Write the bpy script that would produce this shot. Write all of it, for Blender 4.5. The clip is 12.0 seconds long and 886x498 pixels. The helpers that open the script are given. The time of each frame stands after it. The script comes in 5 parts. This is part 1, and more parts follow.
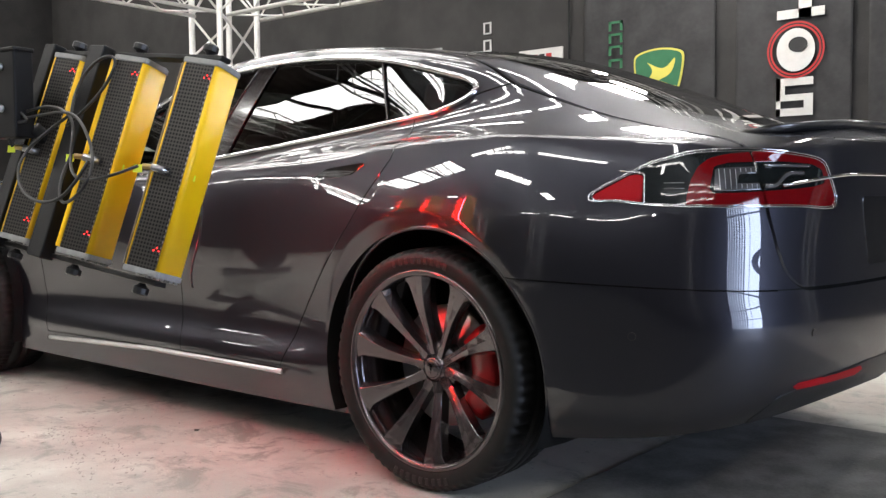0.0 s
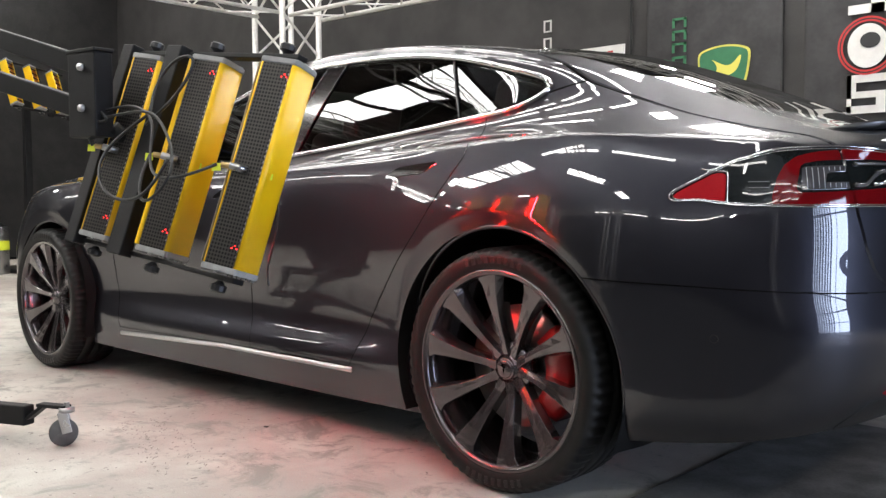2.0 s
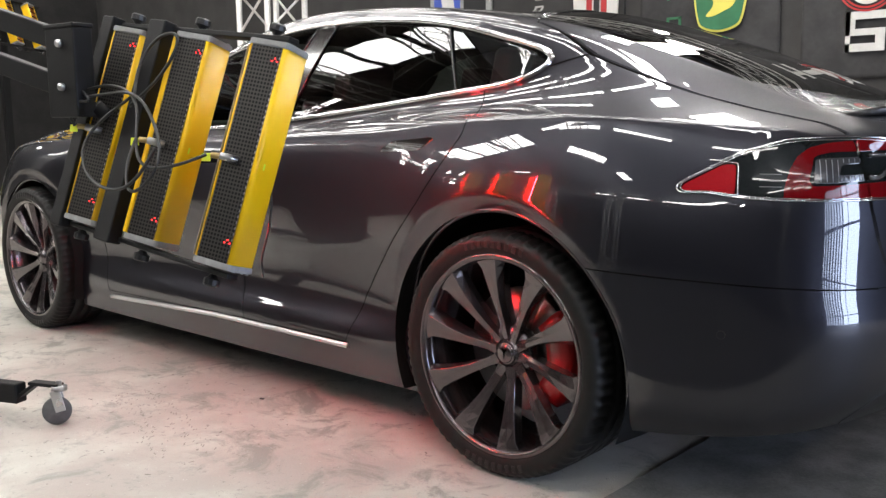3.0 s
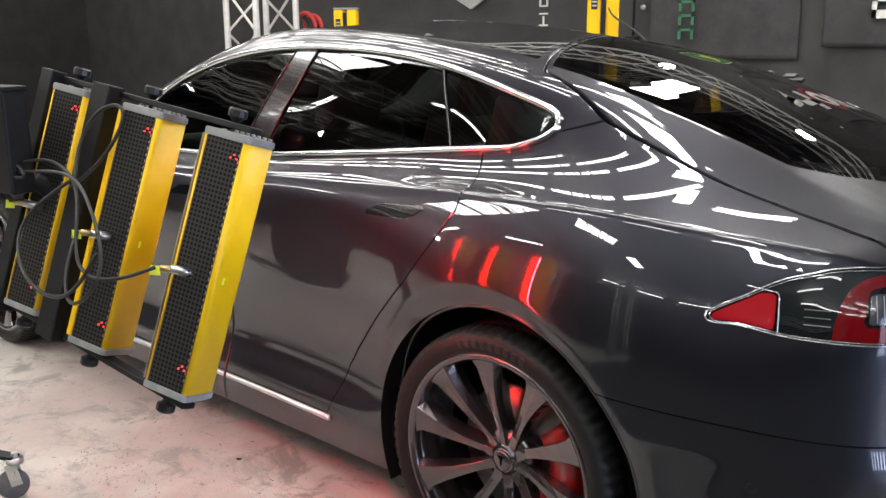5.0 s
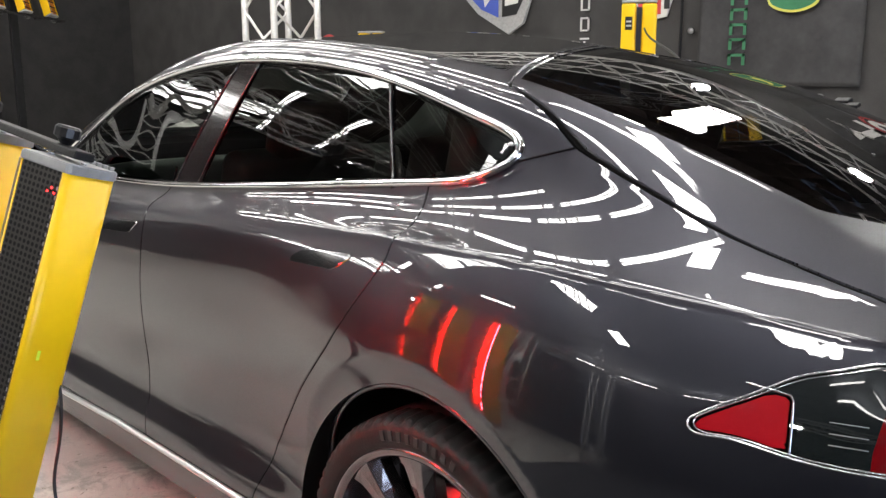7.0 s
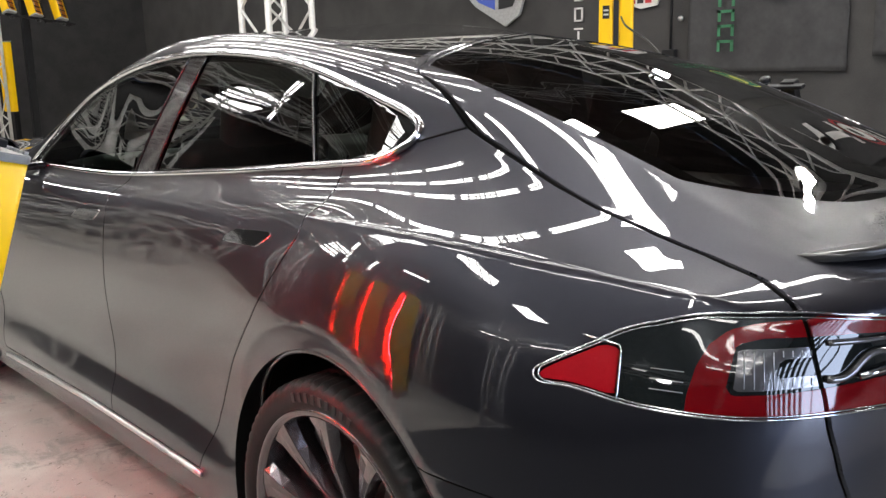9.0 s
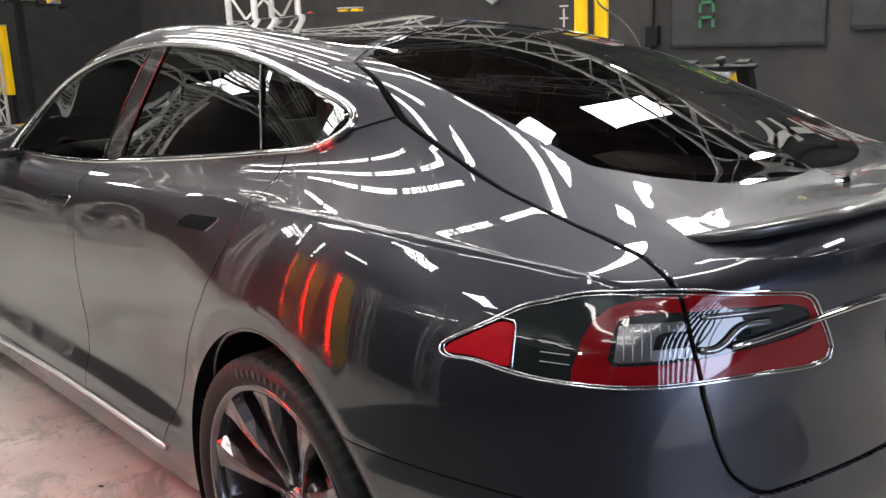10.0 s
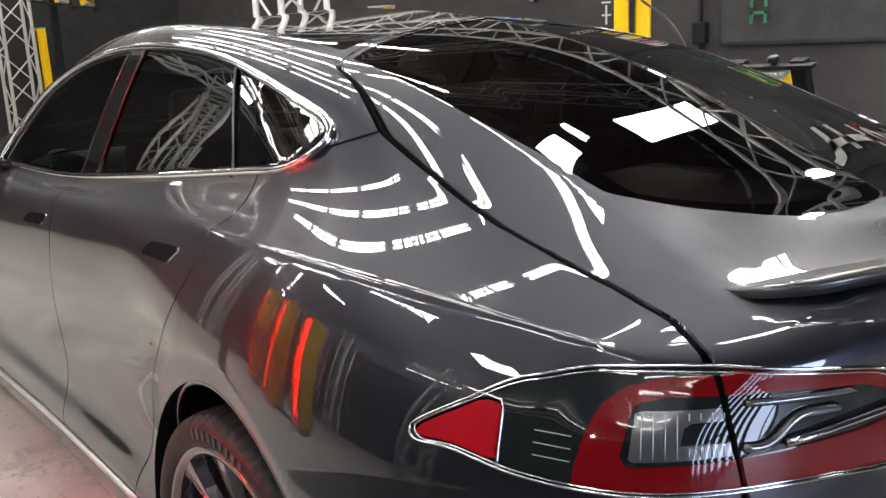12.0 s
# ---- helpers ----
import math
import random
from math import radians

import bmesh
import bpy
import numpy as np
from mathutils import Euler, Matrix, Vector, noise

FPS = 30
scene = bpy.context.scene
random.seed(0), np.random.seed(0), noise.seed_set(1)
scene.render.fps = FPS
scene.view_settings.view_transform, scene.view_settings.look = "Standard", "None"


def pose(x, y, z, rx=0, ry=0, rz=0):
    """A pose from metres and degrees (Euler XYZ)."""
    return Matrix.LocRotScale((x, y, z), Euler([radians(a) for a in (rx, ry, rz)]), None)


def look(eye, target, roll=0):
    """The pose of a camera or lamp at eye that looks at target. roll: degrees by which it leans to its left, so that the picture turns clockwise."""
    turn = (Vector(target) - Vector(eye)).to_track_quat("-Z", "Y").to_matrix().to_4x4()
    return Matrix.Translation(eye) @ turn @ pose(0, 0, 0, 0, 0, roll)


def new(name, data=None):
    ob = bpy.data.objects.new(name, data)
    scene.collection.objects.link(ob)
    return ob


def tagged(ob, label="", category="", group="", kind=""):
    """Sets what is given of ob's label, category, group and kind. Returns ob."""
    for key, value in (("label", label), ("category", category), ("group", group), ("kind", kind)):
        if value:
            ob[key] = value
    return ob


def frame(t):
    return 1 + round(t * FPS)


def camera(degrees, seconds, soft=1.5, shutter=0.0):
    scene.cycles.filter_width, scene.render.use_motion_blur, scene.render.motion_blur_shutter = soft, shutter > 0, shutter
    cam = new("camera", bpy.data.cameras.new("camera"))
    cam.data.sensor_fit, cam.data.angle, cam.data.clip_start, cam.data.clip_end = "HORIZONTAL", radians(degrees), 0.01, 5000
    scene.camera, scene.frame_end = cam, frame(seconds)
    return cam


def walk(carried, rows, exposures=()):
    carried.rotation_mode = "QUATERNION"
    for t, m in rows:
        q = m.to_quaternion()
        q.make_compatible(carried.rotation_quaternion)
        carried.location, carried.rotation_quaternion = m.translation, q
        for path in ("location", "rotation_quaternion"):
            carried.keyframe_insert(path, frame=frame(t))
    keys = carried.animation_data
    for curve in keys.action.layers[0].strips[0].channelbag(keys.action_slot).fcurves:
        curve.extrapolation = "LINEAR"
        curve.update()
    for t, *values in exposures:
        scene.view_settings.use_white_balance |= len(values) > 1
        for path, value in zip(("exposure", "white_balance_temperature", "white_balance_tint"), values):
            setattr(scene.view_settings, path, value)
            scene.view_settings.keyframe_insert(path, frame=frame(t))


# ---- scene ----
cam = camera(51.75, 12.0, 1.4)
PATH = [
    (0, look((-1.715, 2.902, 0.841), (-0.436, 1.368, 0.735), -0.35)),
    (0.5, look((-1.671, 2.925, 0.837), (-0.363, 1.415, 0.748), 0.12)),
    (1, look((-1.644, 2.930, 0.839), (-0.297, 1.454, 0.746), -0.37)),
    (1.5, look((-1.647, 2.922, 0.844), (-0.282, 1.465, 0.738), -0.40)),
    (2, look((-1.657, 2.926, 0.840), (-0.292, 1.469, 0.733), -0.23)),
    (2.5, look((-1.648, 2.916, 0.852), (-0.291, 1.454, 0.707), -0.48)),
    (3, look((-1.576, 2.883, 1.011), (-0.241, 1.420, 0.732), -0.58)),
    (5, look((-1.328, 2.572, 1.409), (-0.015, 1.135, 0.949), -0.23)),
    (5.5, look((-1.260, 2.410, 1.411), (0.065, 0.990, 0.934), 0.50)),
    (6, look((-1.128, 2.245, 1.413), (0.207, 0.841, 0.916), 0.36)),
    (6.5, look((-1.108, 2.129, 1.396), (0.280, 0.762, 0.941), -0.30)),
    (7, look((-1.172, 2.003, 1.349), (0.246, 0.649, 0.956), -0.06)),
    (9, look((-1.447, 1.912, 1.330), (0.011, 0.604, 0.927), -1.35)),
    (9.5, look((-1.557, 1.940, 1.351), (-0.121, 0.613, 0.929), -1.29)),
    (10, look((-1.634, 1.862, 1.362), (-0.173, 0.574, 0.908), -2.15)),
    (10.5, look((-1.701, 1.748, 1.371), (-0.168, 0.556, 0.894), -2.60)),
    (11, look((-1.717, 1.674, 1.357), (-0.139, 0.536, 0.895), -2.30)),
    (11.5, look((-1.607, 1.607, 1.354), (-0.047, 0.440, 0.898), -2.51)),
    (12, look((-1.451, 1.561, 1.356), (0.077, 0.352, 0.905), -2.66)),
]
walk(cam, PATH, ((0.0, 0.46), (2.5, 0.48), (5.0, 0.52), (7.0, 0.56), (9.0, 0.50), (12.0, 0.52)))

# ---- light ----
world = bpy.data.worlds.new("world")
scene.world = world
world.use_nodes = True
world.node_tree.nodes["Background"].inputs[0].default_value = (0.55, 0.68, 1.0, 1)
world.node_tree.nodes["Background"].inputs[1].default_value = 0.15
scene.view_settings.exposure = 0.62


# ---- materials ----
def mat(name, color, rough=0.5, metal=0.0, var=0.0, scale=8.0, bump=0.0, bscale=60.0, coat=0.0, spec=0.5, rvar=0.0, color2=None, stretch=(1, 1, 1)):
    """A surface with two scales of variation in colour and gloss, and fine relief."""
    m = bpy.data.materials.new(name)
    m.use_nodes = True
    nt = m.node_tree
    b = nt.nodes["Principled BSDF"]
    b.inputs["Base Color"].default_value = (*color, 1)
    b.inputs["Roughness"].default_value = rough
    b.inputs["Metallic"].default_value = metal
    b.inputs["Coat Weight"].default_value = coat
    b.inputs["Coat Roughness"].default_value = 0.03
    b.inputs["Specular IOR Level"].default_value = spec
    if var or bump or rvar:
        co = nt.nodes.new("ShaderNodeTexCoord")
        mp = nt.nodes.new("ShaderNodeMapping")
        mp.inputs["Scale"].default_value = stretch
        nt.links.new(co.outputs["Object"], mp.inputs[0])
        big = nt.nodes.new("ShaderNodeTexNoise")
        big.inputs["Scale"].default_value, big.inputs["Detail"].default_value = scale, 6
        nt.links.new(mp.outputs[0], big.inputs["Vector"])
        fine = nt.nodes.new("ShaderNodeTexNoise")
        fine.inputs["Scale"].default_value, fine.inputs["Detail"].default_value = bscale, 4
        nt.links.new(mp.outputs[0], fine.inputs["Vector"])
        if var:
            mix = nt.nodes.new("ShaderNodeMix")
            mix.data_type = "RGBA"
            lo = color2 or tuple(c * (1 - var) for c in color)
            mix.inputs[6].default_value = (*color, 1)
            mix.inputs[7].default_value = (*lo, 1)
            ramp = nt.nodes.new("ShaderNodeMapRange")
            ramp.inputs[1].default_value, ramp.inputs[2].default_value = 0.35, 0.65
            add = nt.nodes.new("ShaderNodeMath")
            add.operation = "MULTIPLY_ADD"
            add.inputs[1].default_value = 0.3
            nt.links.new(fine.outputs[0], add.inputs[0])
            sub = nt.nodes.new("ShaderNodeMath")
            sub.operation = "SUBTRACT"
            sub.inputs[1].default_value = 0.15
            nt.links.new(big.outputs[0], sub.inputs[0])
            nt.links.new(sub.outputs[0], add.inputs[2])
            nt.links.new(add.outputs[0], ramp.inputs[0])
            nt.links.new(ramp.outputs[0], mix.inputs[0])
            nt.links.new(mix.outputs[2], b.inputs["Base Color"])
        if rvar:
            rr = nt.nodes.new("ShaderNodeMapRange")
            rr.inputs[3].default_value, rr.inputs[4].default_value = max(0.02, rough - rvar), min(1, rough + rvar)
            nt.links.new(big.outputs[0], rr.inputs[0])
            nt.links.new(rr.outputs[0], b.inputs["Roughness"])
        if bump:
            bp = nt.nodes.new("ShaderNodeBump")
            bp.inputs["Strength"].default_value, bp.inputs["Distance"].default_value = bump, 0.004
            nt.links.new(fine.outputs[0], bp.inputs["Height"])
            nt.links.new(bp.outputs[0], b.inputs["Normal"])
    return m


def glow(name, color, power):
    m = bpy.data.materials.new(name)
    m.use_nodes = True
    nt = m.node_tree
    nt.nodes.remove(nt.nodes["Principled BSDF"])
    e = nt.nodes.new("ShaderNodeEmission")
    e.inputs[0].default_value, e.inputs[1].default_value = (*color, 1), power
    nt.links.new(e.outputs[0], nt.nodes["Material Output"].inputs[0])
    return m


def paint_material():
    """Dark grey metallic car paint: flakes under a clear coat."""
    m = mat("paint", (0.0225, 0.0228, 0.031), 0.50, 0.85, coat=1.0)
    nt = m.node_tree
    b = nt.nodes["Principled BSDF"]
    b.inputs["Coat Roughness"].default_value = 0.008
    b.inputs["Coat IOR"].default_value = 1.62
    co = nt.nodes.new("ShaderNodeTexCoord")
    vo = nt.nodes.new("ShaderNodeTexVoronoi")
    vo.inputs["Scale"].default_value = 900
    nt.links.new(co.outputs["Object"], vo.inputs["Vector"])
    mr = nt.nodes.new("ShaderNodeMapRange")
    mr.inputs[3].default_value, mr.inputs[4].default_value = 0.34, 0.47
    nt.links.new(vo.outputs["Color"], mr.inputs[0])
    nt.links.new(mr.outputs[0], b.inputs["Roughness"])
    # slight waves of sheet metal and orange peel in the clear coat
    last = None
    for scale, depth in ((5.0, 0.00022), (240.0, 0.000004)):
        no = nt.nodes.new("ShaderNodeTexNoise")
        no.inputs["Scale"].default_value, no.inputs["Detail"].default_value = scale, 2
        nt.links.new(co.outputs["Object"], no.inputs["Vector"])
        bp = nt.nodes.new("ShaderNodeBump")
        bp.inputs["Distance"].default_value = depth
        nt.links.new(no.outputs[0], bp.inputs["Height"])
        if last:
            nt.links.new(last.outputs[0], bp.inputs["Normal"])
        last = bp
    nt.links.new(last.outputs[0], b.inputs["Coat Normal"])
    return m


def concrete_material():
    """Worn grey workshop concrete: pale wear, dark stains and fine grit."""
    m = mat("concrete", (0.42, 0.41, 0.39), 0.62, bump=0.35, bscale=140)
    nt = m.node_tree
    b = nt.nodes["Principled BSDF"]
    co = nt.nodes.new("ShaderNodeTexCoord")

    def noise_at(scale, detail, rough=0.6, dist=0.0):
        n = nt.nodes.new("ShaderNodeTexNoise")
        n.inputs["Scale"].default_value, n.inputs["Detail"].default_value = scale, detail
        n.inputs["Roughness"].default_value, n.inputs["Distortion"].default_value = rough, dist
        nt.links.new(co.outputs["Object"], n.inputs["Vector"])
        return n.outputs[0]

    def step(src, a, z):
        r = nt.nodes.new("ShaderNodeMapRange")
        r.interpolation_type = "SMOOTHSTEP"
        r.inputs[1].default_value, r.inputs[2].default_value = a, z
        nt.links.new(src, r.inputs[0])
        return r.outputs[0]

    def blend(fac, a, col):
        x = nt.nodes.new("ShaderNodeMix")
        x.data_type = "RGBA"
        nt.links.new(fac, x.inputs[0])
        if isinstance(a, tuple):
            x.inputs[6].default_value = (*a, 1)
        else:
            nt.links.new(a, x.inputs[6])
        x.inputs[7].default_value = (*col, 1)
        return x.outputs[2]

    c = blend(step(noise_at(1.6, 8), 0.38, 0.62), (0.44, 0.385, 0.35), (0.58, 0.56, 0.505))
    c = blend(step(noise_at(5.0, 10, 0.72, 0.6), 0.49, 0.64), c, (0.30, 0.29, 0.26))
    c = blend(step(noise_at(26.0, 10, 0.75, 0.4), 0.58, 0.68), c, (0.24, 0.225, 0.205))
    c = blend(step(noise_at(110.0, 6, 0.7), 0.60, 0.70), c, (0.30, 0.285, 0.26))
    c = blend(step(noise_at(60.0, 4), 0.66, 0.72), c, (0.62, 0.61, 0.58))
    nt.links.new(c, b.inputs["Base Color"])
    rr = nt.nodes.new("ShaderNodeMapRange")
    rr.inputs[3].default_value, rr.inputs[4].default_value = 0.35, 0.75
    nt.links.new(noise_at(3.0, 6), rr.inputs[0])
    nt.links.new(rr.outputs[0], b.inputs["Roughness"])
    return m


PAINT = paint_material()
CONCRETE = concrete_material()
BLACKWALL = mat("black_wall_paint", (0.036, 0.034, 0.033), 0.75, var=0.4, scale=3, bump=0.3, bscale=90)
CLOTH = mat("black_banner_cloth", (0.042, 0.041, 0.042), 0.85, var=0.4, scale=4, bump=0.5, bscale=25)
BLACKMETAL = mat("black_powder_coat", (0.008, 0.008, 0.009), 0.55, spec=0.25, var=0.3, scale=20, bump=0.15, bscale=300)
RUBBER = mat("tyre_rubber", (0.010, 0.010, 0.010), 0.55, var=0.3, scale=30, bump=0.2, bscale=200, spec=0.3)
RIM = mat("grey_rim_paint", (0.105, 0.092, 0.096), 0.24, 0.85, coat=0.9)
DARKCHROME = mat("dark_polished_metal", (0.30, 0.30, 0.31), 0.05, 1.0)
SATIN = mat("satin_metal_trim", (0.72, 0.72, 0.72), 0.32, 0.9)
CHROME = mat("chrome", (0.75, 0.75, 0.76), 0.08, 1.0)
STEEL = mat("brushed_steel", (0.45, 0.45, 0.45), 0.3, 1.0, rvar=0.1, scale=20)
ALU = mat("white_truss_aluminium", (0.72, 0.71, 0.68), 0.4, 0.35, var=0.15, scale=20)
YELLOW = mat("yellow_lamp_housing", (1.0, 0.60, 0.006), 0.38, var=0.05, scale=9, spec=0.4)
GREYPLASTIC = mat("grey_end_plate", (0.35, 0.35, 0.34), 0.5, var=0.2, scale=30)
GRILL = mat("dark_perforated_sheet", (0.022, 0.022, 0.024), 0.4, 0.6, var=0.3, scale=40)
BLACKPLASTIC = mat("black_plastic", (0.010, 0.010, 0.011), 0.4, bump=0.1, bscale=400)
GLOSSBLACK = mat("gloss_black", (0.006, 0.006, 0.007), 0.12, coat=0.5)
INNER = mat("dark_underbody", (0.010, 0.010, 0.010), 0.9, spec=0.1)
CABLE = mat("cable_sheath", (0.02, 0.02, 0.02), 0.5)
BRASS = mat("brass", (0.55, 0.40, 0.18), 0.35, 1.0)
TAG = mat("yellow_tag", (0.75, 0.85, 0.05), 0.6)
WHITE = mat("white_print", (0.62, 0.61, 0.58), 0.7, var=0.1, scale=10)
GREEN = mat("green_print", (0.030, 0.155, 0.070), 0.7, var=0.15, scale=10)
PRINTYELLOW = mat("yellow_print", (0.60, 0.55, 0.10), 0.7)
REDPRINT = mat("red_print", (0.42, 0.03, 0.03), 0.7)
BLUEPRINT = mat("blue_print", (0.05, 0.09, 0.40), 0.7)
CALIPER = mat("red_caliper", (0.32, 0.006, 0.008), 0.3, coat=0.5)
DISC = mat("brake_disc", (0.30, 0.29, 0.28), 0.35, 1.0, rvar=0.1)


def glass_material(name, tint, ior=1.6):
    """Tinted sheet glass: a mirror skin by its refractive index over a dark see-through body."""
    m = bpy.data.materials.new(name)
    m.use_nodes = True
    nt = m.node_tree
    nt.nodes.remove(nt.nodes["Principled BSDF"])
    clear = nt.nodes.new("ShaderNodeBsdfTransparent")
    clear.inputs[0].default_value = (*tint, 1)
    gloss = nt.nodes.new("ShaderNodeBsdfGlossy")
    gloss.inputs["Roughness"].default_value = 0.0
    fr = nt.nodes.new("ShaderNodeFresnel")
    fr.inputs[0].default_value = ior
    mx = nt.nodes.new("ShaderNodeMixShader")
    nt.links.new(fr.outputs[0], mx.inputs[0])
    nt.links.new(clear.outputs[0], mx.inputs[1])
    nt.links.new(gloss.outputs[0], mx.inputs[2])
    nt.links.new(mx.outputs[0], nt.nodes["Material Output"].inputs[0])
    return m


GLASS = glass_material("tinted_side_glass", (0.42, 0.48, 0.44))
REARGLASS = glass_material("tinted_rear_glass", (0.44, 0.40, 0.40))
ROOFGLASS = mat("black_roof_glass", (0.004, 0.004, 0.004), 0.02, coat=1.0)
LEATHER = mat("black_leather", (0.055, 0.050, 0.050), 0.5, var=0.3, scale=12, bump=0.2, bscale=120)
REDLENS = mat("red_lens", (0.14, 0.003, 0.005), 0.05, spec=0.5)
REDREFLECTOR = mat("red_reflector", (0.36, 0.004, 0.010), 0.4, coat=0.08, bump=0.08, bscale=160, spec=0.1)
SMOKELENS = mat("smoked_lens", (0.010, 0.012, 0.012), 0.03, spec=0.45)
CLEARLENS = mat("clear_lamp_insert", (0.11, 0.107, 0.11), 0.18, 0.5, coat=1.0, bump=0.04, bscale=200)


# ---- building helpers ----
def thing(name, label, category, m=None, group="", kind=""):
    e = new(name)
    if m is not None:
        e.matrix_world = m
    return tagged(e, label, category, group, kind)


def mesh_from(name, bm, material):
    me = bpy.data.meshes.new(name)
    bm.to_mesh(me)
    bm.free()
    if material:
        me.materials.append(material)
    return me


def part(name, bm, material, parent, label="", smooth=False):
    me = mesh_from(name, bm, material)
    if smooth:
        for p in me.polygons:
            p.use_smooth = True
    ob = new(name, me)
    ob.parent = parent
    if label:
        ob["label"] = label
    return ob


def raw(name, verts, faces, material, parent, label="", smooth=True, normals=None):
    me = bpy.data.meshes.new(name)
    me.from_pydata([tuple(v) for v in verts], [], [tuple(int(i) for i in f) for f in faces])
    me.materials.append(material)
    if smooth:
        for p in me.polygons:
            p.use_smooth = True
    if normals is not None:
        me.normals_split_custom_set_from_vertices([tuple(n) for n in normals])
    ob = new(name, me)
    ob.parent = parent
    if label:
        ob["label"] = label
    return ob


def box(bm, size, m=None, bevel=0.0, seg=2):
    """A bevelled box centred at the pose m."""
    r = bmesh.ops.create_cube(bm, size=1.0, matrix=(m or Matrix()) @ Matrix.Diagonal((*size, 1)))
    if bevel:
        edges = {e for v in r["verts"] for e in v.link_edges}
        bmesh.ops.bevel(bm, geom=list(edges), offset=bevel, segments=seg, affect="EDGES", profile=0.5)
    return bm


def boxed(size, m=None, bevel=0.0, seg=2):
    return box(bmesh.new(), size, m, bevel, seg)


def tube(bm, a, b, r, seg=10, r2=None):
    """A round bar from a to b."""
    a, b = Vector(a), Vector(b)
    d = b - a
    m = Matrix.Translation((a + b) / 2) @ d.to_track_quat("Z", "Y").to_matrix().to_4x4()
    bmesh.ops.create_cone(bm, cap_ends=True, segments=seg, radius1=r, radius2=r if r2 is None else r2, depth=d.length, matrix=m)
    return bm


def tubed(a, b, r, seg=12, r2=None):
    return tube(bmesh.new(), a, b, r, seg, r2)


def lathe(profile, seg=64, axis="Y"):
    """A body of revolution about the y axis: profile of (radius, along)."""
    bm = bmesh.new()
    rings = []
    for k in range(seg):
        a = 2 * math.pi * k / seg
        rings.append([bm.verts.new((r * math.cos(a), y, r * math.sin(a))) for r, y in profile])
    for k in range(seg):
        p, q = rings[k], rings[(k + 1) % seg]
        for i in range(len(profile) - 1):
            bm.faces.new((p[i], p[i + 1], q[i + 1], q[i]))
    bmesh.ops.recalc_face_normals(bm, faces=bm.faces)
    return bm


def ribbon(pts, r, seg=8, closed=False, flat=1.0):
    """A round cord that follows points; flat squeezes it along z."""
    bm = bmesh.new()
    pts = [Vector(p) for p in pts]
    n = len(pts)
    rings = []
    for i, p in enumerate(pts):
        a = pts[i - 1] if (i or closed) else p
        b = pts[(i + 1) % n] if (i < n - 1 or closed) else p
        d = (b - a).normalized()
        s = d.cross(Vector((0, 0, 1)))
        s = s.normalized() if s.length > 1e-4 else Vector((1, 0, 0))
        u = s.cross(d)
        rings.append([bm.verts.new(p + (s * math.cos(t) + u * math.sin(t) * flat) * r) for t in (2 * math.pi * k / seg for k in range(seg))])
    for i in range(n if closed else n - 1):
        p, q = rings[i], rings[(i + 1) % n]
        for k in range(seg):
            bm.faces.new((p[k], p[(k + 1) % seg], q[(k + 1) % seg], q[k]))
    if not closed:
        bm.faces.new(rings[0][::-1])
        bm.faces.new(rings[-1])
    bmesh.ops.recalc_face_normals(bm, faces=bm.faces)
    return bm


def spline(ts, vals, at):
    """Natural cubic through vals at ts."""
    ts, vals, at = np.asarray(ts, float), np.asarray(vals, float), np.asarray(at, float)
    n = len(ts)
    h = np.diff(ts)
    a = np.eye(n)
    rhs = np.zeros(n)
    for i in range(1, n - 1):
        a[i, i - 1], a[i, i], a[i, i + 1] = h[i - 1], 2 * (h[i - 1] + h[i]), h[i]
        rhs[i] = 6 * ((vals[i + 1] - vals[i]) / h[i] - (vals[i] - vals[i - 1]) / h[i - 1])
    m = np.linalg.solve(a, rhs)
    k = np.clip(np.searchsorted(ts, at) - 1, 0, n - 2)
    x = at - ts[k]
    hk = h[k]
    return vals[k] + x * ((vals[k + 1] - vals[k]) / hk - hk * (2 * m[k] + m[k + 1]) / 6) + x * x * m[k] / 2 + x ** 3 * (m[k + 1] - m[k]) / (6 * hk)


def smooth_path(pts, n, closed=False):
    """n points on a smooth curve through pts."""
    pts = [tuple(p) for p in pts]
    if closed:
        pts = pts[-2:] + pts + pts[:3]
    p = np.array(pts, float)
    t = np.concatenate([[0], np.cumsum(np.sqrt(np.linalg.norm(np.diff(p, axis=0), axis=1)) + 1e-9)])
    at = np.linspace(t[2], t[-3], n, endpoint=False) if closed else np.linspace(0, t[-1], n)
    return np.stack([spline(t, p[:, k], at) for k in range(p.shape[1])], 1)


# ---- the car's skin: lofted guide curves, from sill to roof ----
SIDE_X = [3.90, 3.74, 3.38, 2.96, 2.5, 2.0, 1.5, 1.0, 0.5, 0.15, -0.1, -0.35, -0.6]
GUIDES = []


def guide(y, z, tail):
    """One lengthwise curve: half-width and height along SIDE_X, then the tail as (x, y) pairs."""
    GUIDES.append((SIDE_X + [p[0] for p in tail], list(y) + [p[1] for p in tail], list(z)))


